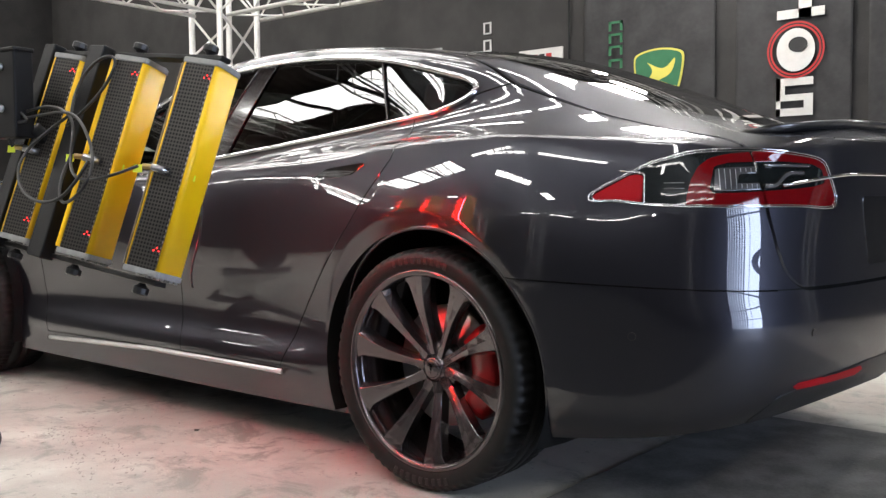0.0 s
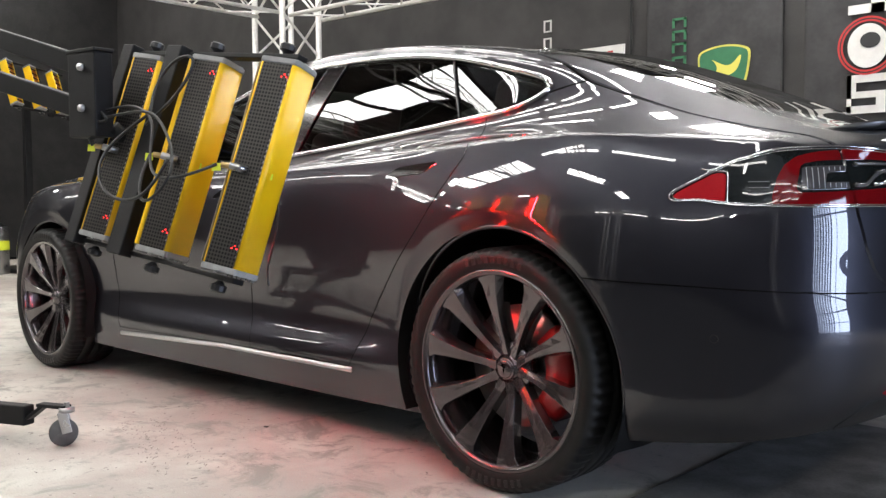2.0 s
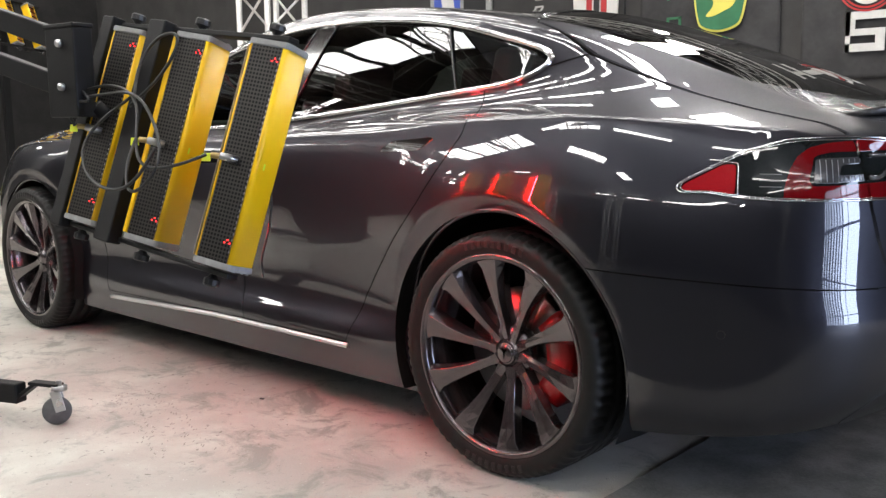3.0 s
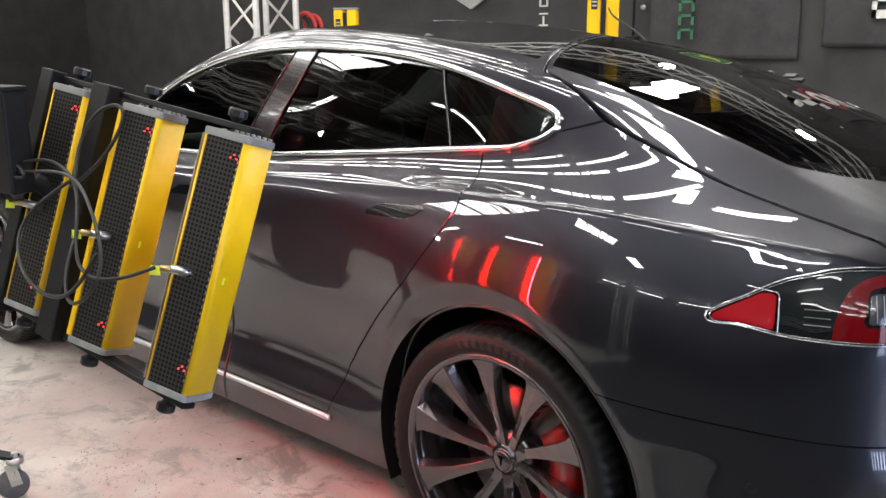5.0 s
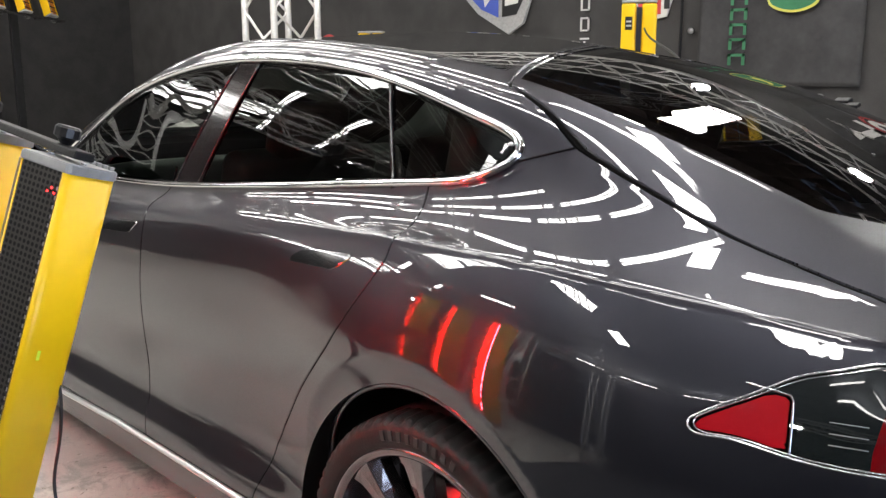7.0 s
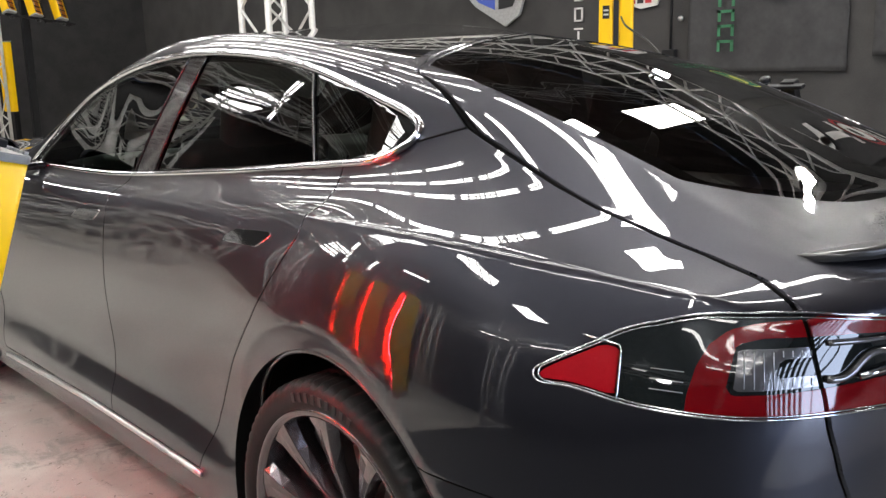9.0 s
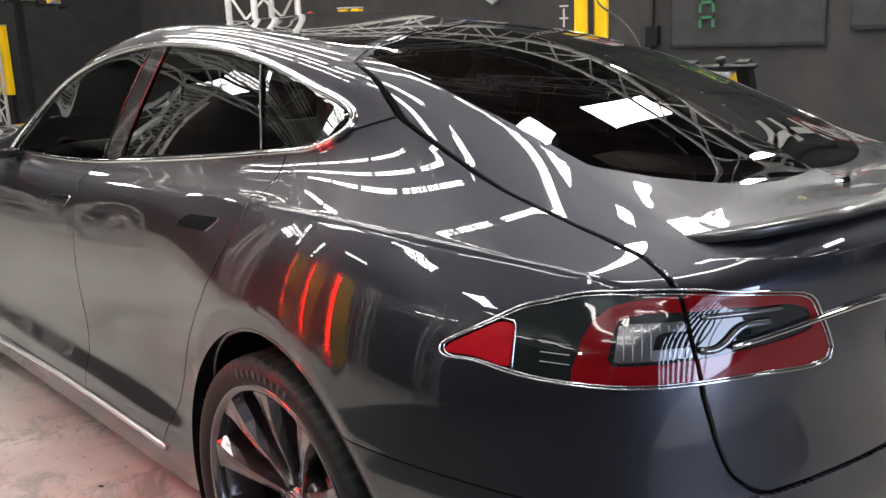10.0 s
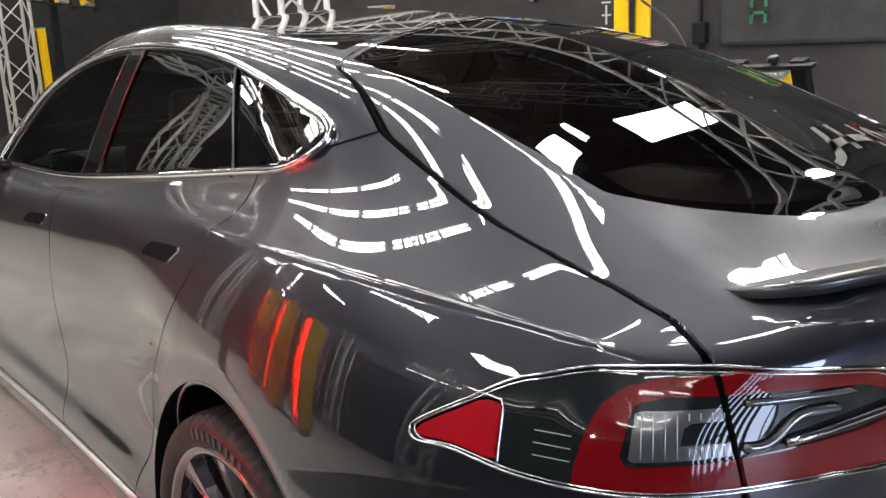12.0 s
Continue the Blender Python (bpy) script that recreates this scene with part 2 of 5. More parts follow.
guide((0, .62, .84, .88, .865, .855, .852, .852, .856, .87, .87, .87, .85),
      (.22, .20, .18, .17, .155, .15, .15, .15, .155, .165, .18, .205, .235, .27, .30, .31), ((-.79, .78), (-.92, .48), (-.98, 0)))
guide((0, .66, .885, .915, .892, .880, .876, .876, .884, .902, .92, .925, .90),
      (.30, .29, .28, .28, .295, .30, .30, .30, .298, .285, .28, .30, .33, .36, .38, .39), ((-.81, .82), (-.965, .53), (-1.03, 0)))
guide((0, .69, .90, .935, .878, .850, .842, .842, .856, .912, .950, .945, .905),
      (.42, .42, .42, .42, .40, .388, .385, .385, .392, .425, .44, .45, .47, .49, .50, .50), ((-.815, .835), (-.975, .56), (-1.045, 0)))
guide((0, .68, .90, .94, .892, .854, .840, .844, .872, .930, .968, .960, .910),
      (.58, .60, .61, .62, .61, .60, .60, .60, .60, .61, .62, .625, .63, .63, .63, .62), ((-.805, .825), (-.96, .56), (-1.03, 0)))
guide((0, .62, .86, .93, .892, .855, .838, .842, .866, .920, .950, .942, .885),
      (.70, .74, .78, .80, .79, .78, .775, .775, .78, .785, .79, .80, .805, .80, .79, .78), ((-.795, .810), (-.955, .55), (-1.025, 0)))
guide((0, .50, .80, .89, .866, .832, .816, .820, .842, .882, .907, .897, .838),
      (.78, .84, .88, .895, .895, .895, .90, .91, .925, .930, .926, .918, .91, .90, .895, .89), ((-.785, .785), (-.955, .525), (-1.03, 0)))
guide((0, .465, .765, .855, .832, .806, .792, .794, .810, .842, .862, .856, .810),
      (.80, .867, .905, .922, .940, .940, .945, .965, .985, 1.0, .996, .972, .944, .935, .93, .925), ((-.80, .745), (-.962, .50), (-1.035, 0)))
guide((0, .42, .72, .78, .745, .728, .722, .715, .711, .735, .778, .785, .762),
      (.82, .89, .925, .945, .965, .975, .985, 1.02, 1.060, 1.065, 1.056, 1.010, .969, .965, .965, .96), ((-.82, .70), (-.972, .465), (-1.04, 0)))
guide((0, .36, .62, .66, .70, .708, .677, .664, .663, .665, .668, .676, .684),
      (.84, .92, .96, .98, 1.0, 1.06, 1.15, 1.185, 1.188, 1.170, 1.146, 1.080, 1.012, 1.000, 1.015, 1.02), ((-.825, .60), (-.965, .40), (-1.03, 0)))
guide((0, .30, .50, .54, .60, .673, .606, .588, .602, .612, .582, .578, .557),
      (.86, .94, .985, 1.005, 1.02, 1.16, 1.335, 1.375, 1.340, 1.275, 1.215, 1.130, 1.055, 1.030, 1.045, 1.05), ((-.80, .49), (-.90, .33), (-.955, 0)))
guide((0, .20, .33, .38, .42, .47, .47, .46, .46, .47, .46, .44, .40),
      (.88, .955, 1.0, 1.02, 1.04, 1.22, 1.400, 1.423, 1.386, 1.326, 1.262, 1.175, 1.085, 1.050, 1.05, 1.05), ((-.74, .34), (-.81, .22), (-.85, 0)))
guide((0,) * 13,
      (.89, .96, 1.01, 1.03, 1.05, 1.25, 1.425, 1.455, 1.425, 1.372, 1.310, 1.215, 1.114, 1.074, 1.055, 1.050), ((-.70, 0), (-.77, 0), (-.80, 0)))


WINDOW_TOP = ((2.235, .990), (2.0, 1.105), (1.75, 1.240), (1.5, 1.322), (1.2, 1.362), (.9, 1.364), (.6, 1.342), (.35, 1.297), (.15, 1.243), (.03, 1.195))
WINDOW_LOW = ((2.235, .980), (2.1, .980), (1.8, .985), (1.4, .998), (1.0, 1.030), (.6, 1.068), (.24, 1.106), (.10, 1.128), (.03, 1.165))


def along(pairs, x):
    p = np.array(sorted(pairs))
    return np.interp(x, p[:, 0], p[:, 1])


def even(rows, strength):
    """Rows of values along the first axis, freed of small waves by a smoothing spline."""
    n = len(rows)
    d = np.diff(np.eye(n), 2, axis=0)
    return np.linalg.solve(np.eye(n) + strength * d.T @ d, rows.reshape(n, -1)).reshape(rows.shape)


def turned_arc(a, b, ta, tb, n):
    """n points from a to b in a plane, the slope going evenly from ta to tb and then fitted to the ends."""
    t = ta + (tb - ta) * (np.arange(n - 1) + 0.5) / (n - 1)
    p = np.concatenate([[[0, 0]], np.cumsum(np.stack([-np.sin(t), np.cos(t)], 1), 0)])
    w, v = complex(*p[-1]), complex(*(np.asarray(b) - a))
    q = (p[:, 0] + 1j * p[:, 1]) * (v / w)
    return np.stack([a[0] + q.real, a[1] + q.imag], 1)


def chord(a, b):
    """The lean of the line from a to b: 0 upright, 90 degrees level."""
    return math.atan2(-(b[0] - a[0]), b[1] - a[1])


CREASE_Z = ((.50, 1.005), (.17, 1.015), (-.05, 1.020), (-.25, 1.018), (-.41, 1.009), (-.57, .996), (-.71, .984), (-.85, .972))
UPPER_Z = ((.50, 1.075), (.30, 1.095), (.10, 1.135), (.0, 1.150), (-.2, 1.135), (-.4, 1.085), (-.55, 1.050), (-.7, 1.018), (-.85, 1.005))


def skin_grid(nu=430, nv=190):
    """The left half of the skin as a grid of points with outward normals."""
    ref = np.array(GUIDES[4][:2]).T
    knots = np.concatenate([[0], np.cumsum(np.linalg.norm(np.diff(ref, axis=0), axis=1))])
    us = np.linspace(0, knots[-1], nu)
    lines = np.stack([np.stack([spline(knots, g[k], us) for k in range(3)], 1) for g in GUIDES], 1)
    lines[:, :, 1] = np.maximum(lines[:, :, 1], 0)
    lines[-1, :, 1] = 0
    lines[:, -1, 1] = 0
    grid = np.zeros((nu, nv, 3))
    mean = lines[nu // 5:-(nu // 5)].mean(0)
    kv = np.concatenate([[0], np.cumsum(np.linalg.norm(np.diff(mean, axis=0), axis=1))])
    vs = np.linspace(0, kv[-1], nv)
    for i in range(nu):
        for k in range(3):
            grid[i, :, k] = spline(kv, lines[i, :, k], vs)
    # fair the flanks: even out the flow from station to station, but leave nose and tail as they are
    x = grid[:, int(nv * .31), 0]
    v = np.arange(nv) / nv
    back = 0.62 + 0.16 * np.clip((v - 0.62) / 0.12, 0, 1)
    w = np.clip((x[:, None] + back[None, :]) / 0.35, 0, 1) * np.clip((2.7 - x) / 0.4, 0, 1)[:, None]
    grid += w[:, :, None] * (even(grid, 9000.0) - grid)
    w = w[1:-1, 1:-1, None]
    for k in range(6):
        grid[1:-1, 1:-1] += 0.25 * w * (grid[1:-1, 2:] - 2 * grid[1:-1, 1:-1] + grid[1:-1, :-2])
    # the swell before the rear wheel
    swell = 0.014 * np.exp(-((x - 0.28) / 0.2) ** 2 / 2)[:, None] * np.clip((grid[:, :, 2] - 0.45) / 0.3, 0, 1) * np.clip((1.08 - grid[:, :, 2]) / 0.15, 0, 1)
    grid[:, :, 1] += swell * (v < 0.6)[None, :]
    # the haunch: two even fields that meet in the shoulder crease
    crease = grid.copy()
    for i in np.where((x < 0.62) & (x > -0.84))[0]:
        row = grid[i]
        za, zc, zb = 0.80, along(CREASE_Z, x[i]), along(UPPER_Z, x[i])
        ja, jb = int(np.argmax(row[:, 2] > za)), int(np.argmax(row[:, 2] > zb))
        pa, pb = row[ja], row[jb]
        way = (pb - pa)[:2] / np.linalg.norm((pb - pa)[:2])
        flat = lambda p: np.array([-(p[..., :2] - pa[:2]) @ way, p[..., 2]])
        A, B = flat(pa), flat(pb)
        ta = chord(flat(row[ja - 4]), flat(row[ja + 4]))
        tb = chord(flat(row[jb - 4]), flat(row[jb + 4]))
        ta = max(ta, math.radians(13.0))
        t1 = math.radians(33.0 + 9.0 * min(1, max(0, (-0.25 - x[i]) / 0.4)))
        lean = (ta + t1) / 2
        C = np.array([A[0] - (zc - A[1]) * math.tan(lean), zc])
        t2 = 2 * chord(C, B) - tb
        curve = np.concatenate([turned_arc(A, C, ta, t1, 60), turned_arc(C, B, t2, tb, 60)[1:]])
        s = np.concatenate([[0], np.cumsum(np.linalg.norm(np.diff(curve, axis=0), axis=1))])
        at = np.linspace(0, s[-1], jb - ja + 1)
        hz, zz = np.interp(at, s, curve[:, 0]), np.interp(at, s, curve[:, 1])
        out = row[ja:jb + 1].copy()
        old = flat(out)[0]
        out[:, :2] += (old - hz)[:, None] * way
        out[:, 2] = zz
        f = min(1, max(0, (0.62 - x[i]) / 0.35)) * min(1, max(0, (x[i] + 0.84) / 0.12))
        crease[i, ja:jb + 1] += f * (out - row[ja:jb + 1])
    grid = crease
    # the hatch sides: spread the curvature evenly over the section
    wj = np.clip((v - 0.60) / 0.05, 0, 1) * np.clip((0.80 - v) / 0.08, 0, 1)
    w = ((np.clip((0.10 - x) / 0.22, 0, 1) * np.clip((x + 0.80) / 0.12, 0, 1))[:, None] * wj[None, :])[:, 1:-1, None]
    for k in range(80):
        grid[:, 1:-1] += 0.25 * w * (grid[:, 2:] - 2 * grid[:, 1:-1] + grid[:, :-2])
    w = np.clip((x + 0.78) / 0.2, 0, 1)[:, None] * np.clip((2.5 - x) / 0.3, 0, 1)[:, None] * np.clip((v - 0.36) / 0.06, 0, 1)[None, :]
    grid += w[:, :, None] * (even(grid, 500.0) - grid)
    # the hatch's long edge beside the rear glass
    ridge = np.interp(-grid[:, :, 0], (-.15, .45, .62, .75), (.500, .500, .520, .545))
    off = grid[:, :, 1] - ridge
    lift = np.where(off > 0, np.clip(1 - off / 0.135, 0, 1), np.clip(1 + off / 0.105, 0, 1))
    lift *= np.clip((0.16 - grid[:, :, 0]) / 0.15, 0, 1) * np.clip((grid[:, :, 0] + 0.80) / 0.12, 0, 1) * (grid[:, :, 2] > 0.99)
    grid[:, :, 2] += 0.0065 * lift
    # the rear deck falls a little towards the spoiler
    fall = np.clip((-0.63 - grid[:, :, 0]) / 0.17, 0, 1)
    grid[:, :, 2] -= 0.010 * fall * fall * (3 - 2 * fall) * np.clip((0.58 - grid[:, :, 1]) / 0.10, 0, 1) * (grid[:, :, 2] > 1.0)
    # side glass: one evenly bowed field between sill and roof rail
    rows = np.where((x < 2.2) & (x > 0.035))[0]
    lo, hi = even(along(WINDOW_LOW, x[rows]), 60.0) + 0.004, even(along(WINDOW_TOP, x[rows]), 60.0) - 0.004
    cut = int(nv * .8)
    ya = even(np.array([np.interp(p, grid[i, :cut, 2], grid[i, :cut, 1]) for i, p in zip(rows, lo)]), 300.0)
    yb = even(np.array([np.interp(p, grid[i, :cut, 2], grid[i, :cut, 1]) for i, p in zip(rows, hi)]), 300.0)
    for i, za, zb, a, b in zip(rows, lo, hi, ya, yb):
        side = grid[i, :cut]
        k = np.where((side[:, 2] > za) & (side[:, 2] < zb))[0]
        h = (side[k, 2] - za) / (zb - za)
        grid[i, k, 1] = a + (b - a) * h + 0.26 * (zb - za) ** 2 * h * (1 - h)
    # flared bands round the wheel arches: the flank breaks at an edge and falls upright to the lip
    for cx, edge in ((0.03, 0.460), (2.97, 0.450)):
        r = np.hypot(grid[:, :, 0] - cx, grid[:, :, 2] - 0.352)
        d = np.clip(edge - r, 0, 0.09)
        grid[:, :, 1] -= 0.32 * 0.045 * (1 - np.exp(-d / 0.045)) * (grid[:, :, 1] > 0.7) * np.clip((grid[:, :, 2] - 0.35) / 0.15, 0, 1)
    grid[:, :, 1] = np.maximum(grid[:, :, 1], 0)
    grid[:, -1, 1] = 0
    full = np.concatenate([grid, (grid * (1, -1, 1))[:, -2::-1]], 1)
    du = np.gradient(full, axis=0)
    dv = np.gradient(full, axis=1)
    n = np.cross(du, dv)
    n /= np.linalg.norm(n, axis=2, keepdims=True) + 1e-12
    mid = full - np.array([1.4, 0, 0.6])
    if (n[60:-60] * mid[60:-60]).sum() < 0:
        n = -n
    return full, n


SKIN, SKIN_N = skin_grid()
NU, NV = SKIN.shape[:2]
SV, SN = SKIN.reshape(-1, 3), SKIN_N.reshape(-1, 3)
_i, _j = np.meshgrid(np.arange(NU - 1), np.arange(NV - 1), indexing="ij")
_a = (_i * NV + _j).ravel()
ST = np.concatenate([np.stack([_a, _a + NV, _a + NV + 1], 1), np.stack([_a, _a + NV + 1, _a + 1], 1)])
# faces wound so that they agree with the outward normals
_fn = np.cross(SV[ST[:, 1]] - SV[ST[:, 0]], SV[ST[:, 2]] - SV[ST[:, 0]])
_flip = (_fn * SN[ST[:, 0]]).sum(1) < 0
ST[_flip] = ST[_flip][:, ::-1]


def inside(poly, x, z):
    """Signed distance to a closed outline, positive within it."""
    p = np.asarray(poly, float)
    q = np.roll(p, -1, 0)
    best = np.full(x.shape, 1e9)
    odd = np.zeros(x.shape, bool)
    for (ax, az), (bx, bz) in zip(p, q):
        dx, dz = bx - ax, bz - az
        t = np.clip(((x - ax) * dx + (z - az) * dz) / (dx * dx + dz * dz + 1e-12), 0, 1)
        best = np.minimum(best, np.hypot(x - ax - t * dx, z - az - t * dz))
        if dz:
            cross = ((az > z) != (bz > z)) & (x < (z - az) * dx / dz + ax)
            odd ^= cross
    return np.where(odd, best, -best)


def clip(mesh, field):
    """The piece of (points, normals, triangles) where field, given at the points, is positive."""
    v, n, t = mesh
    f = field
    pos = f > 0
    cnt = pos[t].sum(1)
    keep = [t[cnt == 3]]
    nv, nn, made, extra = [], [], {}, []

    def cut(a, b):
        k = (a, b) if a < b else (b, a)
        if k not in made:
            s = f[k[0]] / (f[k[0]] - f[k[1]])
            made[k] = len(v) + len(nv)
            nv.append(v[k[0]] * (1 - s) + v[k[1]] * s)
            m = n[k[0]] * (1 - s) + n[k[1]] * s
            nn.append(m / (np.linalg.norm(m) + 1e-12))
        return made[k]

    for tri in t[(cnt == 1) | (cnt == 2)]:
        out = []
        for k in range(3):
            a, b = int(tri[k]), int(tri[(k + 1) % 3])
            if pos[a]:
                out.append(a)
            if pos[a] != pos[b]:
                out.append(cut(a, b))
        for k in range(1, len(out) - 1):
            extra.append((out[0], out[k], out[k + 1]))
    if nv:
        v, n = np.concatenate([v, nv]), np.concatenate([n, nn])
    t = np.concatenate(keep + ([np.array(extra, int)] if extra else []))
    used, inv = np.unique(t, return_inverse=True)
    return v[used], n[used], inv.reshape(-1, 3)


def cut_all(mesh, *fields):
    """Clip by several fields, each a function of (x, y, z)."""
    for fn in fields:
        v = mesh[0]
        mesh = clip(mesh, fn(v[:, 0], v[:, 1], v[:, 2]))
    return mesh


def skin_part(name, mesh, material, parent, label="", lift=0.0, thick=0.010):
    """A piece of skin with a real edge: the outer face and a turned-in rim."""
    v, n, t = mesh
    v = v + n * lift
    e = np.concatenate([t[:, [0, 1]], t[:, [1, 2]], t[:, [2, 0]]])
    und = np.sort(e, 1)
    key = und[:, 0].astype(np.int64) * (len(v) + 1) + und[:, 1]
    _, first, cnt = np.unique(key, return_index=True, return_counts=True)
    rim = e[first[cnt == 1]]
    ids = np.unique(rim)
    back = {int(a): len(v) + k for k, a in enumerate(ids)}
    # the turned-in rim has points of its own, so that it does not bend the face's shading
    top = {int(a): len(v) + len(ids) + k for k, a in enumerate(ids)}
    verts = np.concatenate([v, v[ids] - n[ids] * thick, v[ids]])
    norm = np.concatenate([n, n[ids], n[ids]])
    faces = [tuple(f) for f in t] + [(top[int(b)], top[int(a)], back[int(a)], back[int(b)]) for a, b in rim]
    return raw(name, verts, faces, material, parent, label, True, norm)


def gap(fn, g=0.002):
    return lambda x, y, z: fn(x, y, z) - g


def outside(fn, g=0.002):
    return lambda x, y, z: -fn(x, y, z) - g


def either(*fns):
    return lambda x, y, z: np.maximum.reduce([f(x, y, z) for f in fns])


def both(*fns):
    return lambda x, y, z: np.minimum.reduce([f(x, y, z) for f in fns])


REAR_AXLE, FRONT_AXLE, WHEEL_Z, TYRE_R = 0.0, 2.96, 0.350, 0.355
arch_rear = lambda x, y, z: np.hypot(x + 0.004, z - 0.352) - 0.413
arch_front = lambda x, y, z: np.hypot(x - 2.93, z - 0.352) - 0.393
left = lambda x, y, z: y - 0.0
WINDOW = smooth_path(((2.235, .985), (2.0, 1.105), (1.75, 1.240), (1.5, 1.322), (1.2, 1.362), (.9, 1.364), (.6, 1.342), (.35, 1.297), (.15, 1.243),
                      (.035, 1.200), (.025, 1.172), (.10, 1.128), (.24, 1.106), (.6, 1.068), (1.0, 1.030), (1.4, .998), (1.8, .985), (2.1, .980)), 140, True)
window = lambda x, y, z: inside(WINDOW, x, z)
DOOR_REAR = [(1.285, .272), (.705, .272), (.668, .36), (.632, .44), (.582, .505), (.455, .645), (.338, .765), (.29, .825), (.225, .915), (.192, .97), (.195, 1.03), (.239, 1.10),
             (.239, 1.14), (.8, 1.13), (1.345, 1.07), (1.345, .99), (1.335, .80), (1.338, .55), (1.330, .42)]
DOOR_FRONT = [(2.306, .262), (1.285, .272), (1.330, .42), (1.338, .55), (1.335, .80), (1.345, .99), (1.345, 1.07), (1.8, 1.06), (2.22, 1.0), (2.27, .98), (2.34, .85), (2.365, .58), (2.36, .476)]
rear_door_f = lambda x, y, z: inside(DOOR_REAR, x, z)
front_door_f = lambda x, y, z: inside(DOOR_FRONT, x, z)


def hatch_f(x, y, z):
    side = np.interp(z, (.55, .64, .669, .728, .80, .90, .965, .98, .995, 1.016, 1.045, 1.073, 1.10, 1.13, 1.195, 1.317, 1.36), (.62, .638, .649, .670, .685, .690, .687, .674, .657, .646, .644, .647, .642, .632, .612, .540, .50)) - np.abs(y)
    front = 0.155 + 0.16 * (1 - (np.abs(y) / 0.54) ** 2) - x
    low = z - 0.615
    corner = 0.07 - np.hypot(np.maximum(0.07 - side, 0), np.maximum(0.07 - low, 0))
    return np.minimum(np.minimum(np.minimum(side, front), low), corner)


def rear_glass_f(x, y, z):
    ay = np.abs(y)
    side = np.interp(x, (-.75, -.5, -.35, -.2, .0, .3), (.47, .484, .488, .498, .504, .497)) - ay
    low = x + 0.722 - 0.24 * (ay / 0.5) ** 3.4
    front = 0.135 + 0.16 * (1 - (ay / 0.54) ** 2) - x
    return np.minimum(np.minimum(side, low), front)


def roof_glass_f(x, y, z):
    ay = np.abs(y)
    return np.minimum(np.minimum(0.485 - ay, x - 0.185 - 0.16 * (1 - (ay / 0.54) ** 2)), np.minimum(1.62 - 0.25 * ay ** 2 - x, z - 1.2))


def screen_f(x, y, z):
    ay = np.abs(y)
    return np.minimum(np.minimum(0.56 + 0.06 * (x - 1.6) - ay, x - 1.68 + 0.2 * ay ** 2), 2.42 - 0.25 * ay ** 2 - x)


turn = lambda x, y: np.degrees(np.arctan2(np.abs(y), -(x + 0.3)))
LAMP_OUT = smooth_path(((75.9, .839), (76.2, .848), (75.6, .859), (73.4, .879), (70.6, .902), (67.2, .929), (64.4, .942), (61.0, .956), (56, .962), (50.5, .963), (44.5, .957), (38.5, .946), (35.8, .930),
                        (34.6, .90), (32.8, .836), (33.8, .818), (41, .819), (49.5, .821), (56, .821), (60.5, .822), (67.6, .827), (73, .836)), 140, True)
# the outline mixes degrees and metres, so its distance is scaled by hand
LAMP_SCALED = [(a * 0.012, b) for a, b in LAMP_OUT]
lamp_f = lambda x, y, z: np.where(x < -0.4, inside(LAMP_SCALED, turn(x, y) * 0.012, z), -1.0)
SEAM_Z = (.636, .637, .628, .622, .618, .615)
bumper_f = lambda x, y, z: np.minimum(np.interp(-x, (.25, .30, .60, .80, .90, 1.0), SEAM_Z) - z, -0.2 - x)

WHOLE = cut_all((SV, SN, ST), arch_rear, arch_front)
car = thing("electric_saloon_car", "dark grey metallic saloon car, glossy, parked on bare concrete", "car")
G, GH = 0.0030, 0.0047
side_only = cut_all(WHOLE, outside(window, 0.0), outside(roof_glass_f, 0.0), outside(screen_f, 0.0))
skin_part("rear_door", cut_all(side_only, left, gap(rear_door_f, G)), PAINT, car, "dark grey rear door with a flush chrome handle")
skin_part("front_door", cut_all(side_only, left, gap(front_door_f, G)), PAINT, car)
skin_part("liftgate", cut_all(side_only, gap(hatch_f, GH), outside(rear_glass_f, 0.001), outside(lamp_f, 0.002)), PAINT, car)
skin_part("rear_bumper", cut_all(side_only, gap(bumper_f, 0.0016), outside(hatch_f, GH)), PAINT, car)
body_f = [outside(hatch_f, GH), outside(bumper_f, 0.0016), outside(lamp_f, 0.002)]
rest_left = cut_all(side_only, left, outside(rear_door_f, G), outside(front_door_f, G), *body_f)
rest_right = cut_all(side_only, lambda x, y, z: -y, *body_f)
skin_part("body_side", rest_left, PAINT, car)
skin_part("body_side", rest_right, PAINT, car)
skin_part("side_window", cut_all(WHOLE, left, gap(window, 0.004)), GLASS, car, "dark tinted side window", -0.003)
skin_part("side_window", cut_all(WHOLE, lambda x, y, z: -y, gap(window, 0.004)), GLASS, car, "dark tinted side window", -0.003)
skin_part("rear_window", cut_all(WHOLE, gap(hatch_f, 0.002), gap(rear_glass_f, -0.004)), REARGLASS, car, "black tinted rear window glass", -0.002)
FRIT = mat("black_glass_border", (0.006, 0.006, 0.006), 0.6, spec=0.1)
skin_part("glass_border", cut_all(WHOLE, gap(hatch_f, 0.002), gap(rear_glass_f, -0.010), lambda x, y, z: 0.045 - rear_glass_f(x, y, z)), FRIT, car, "black printed border of the rear window", -0.007)
for half in (left, lambda x, y, z: -y):
    skin_part("glass_border", cut_all(WHOLE, half, gap(window, -0.004), lambda x, y, z: 0.016 - window(x, y, z)), FRIT, car, "black printed border of the side window", -0.008)
skin_part("roof_glass", cut_all(WHOLE, gap(roof_glass_f, 0.002)), ROOFGLASS, car, "black panoramic roof glass", -0.001)
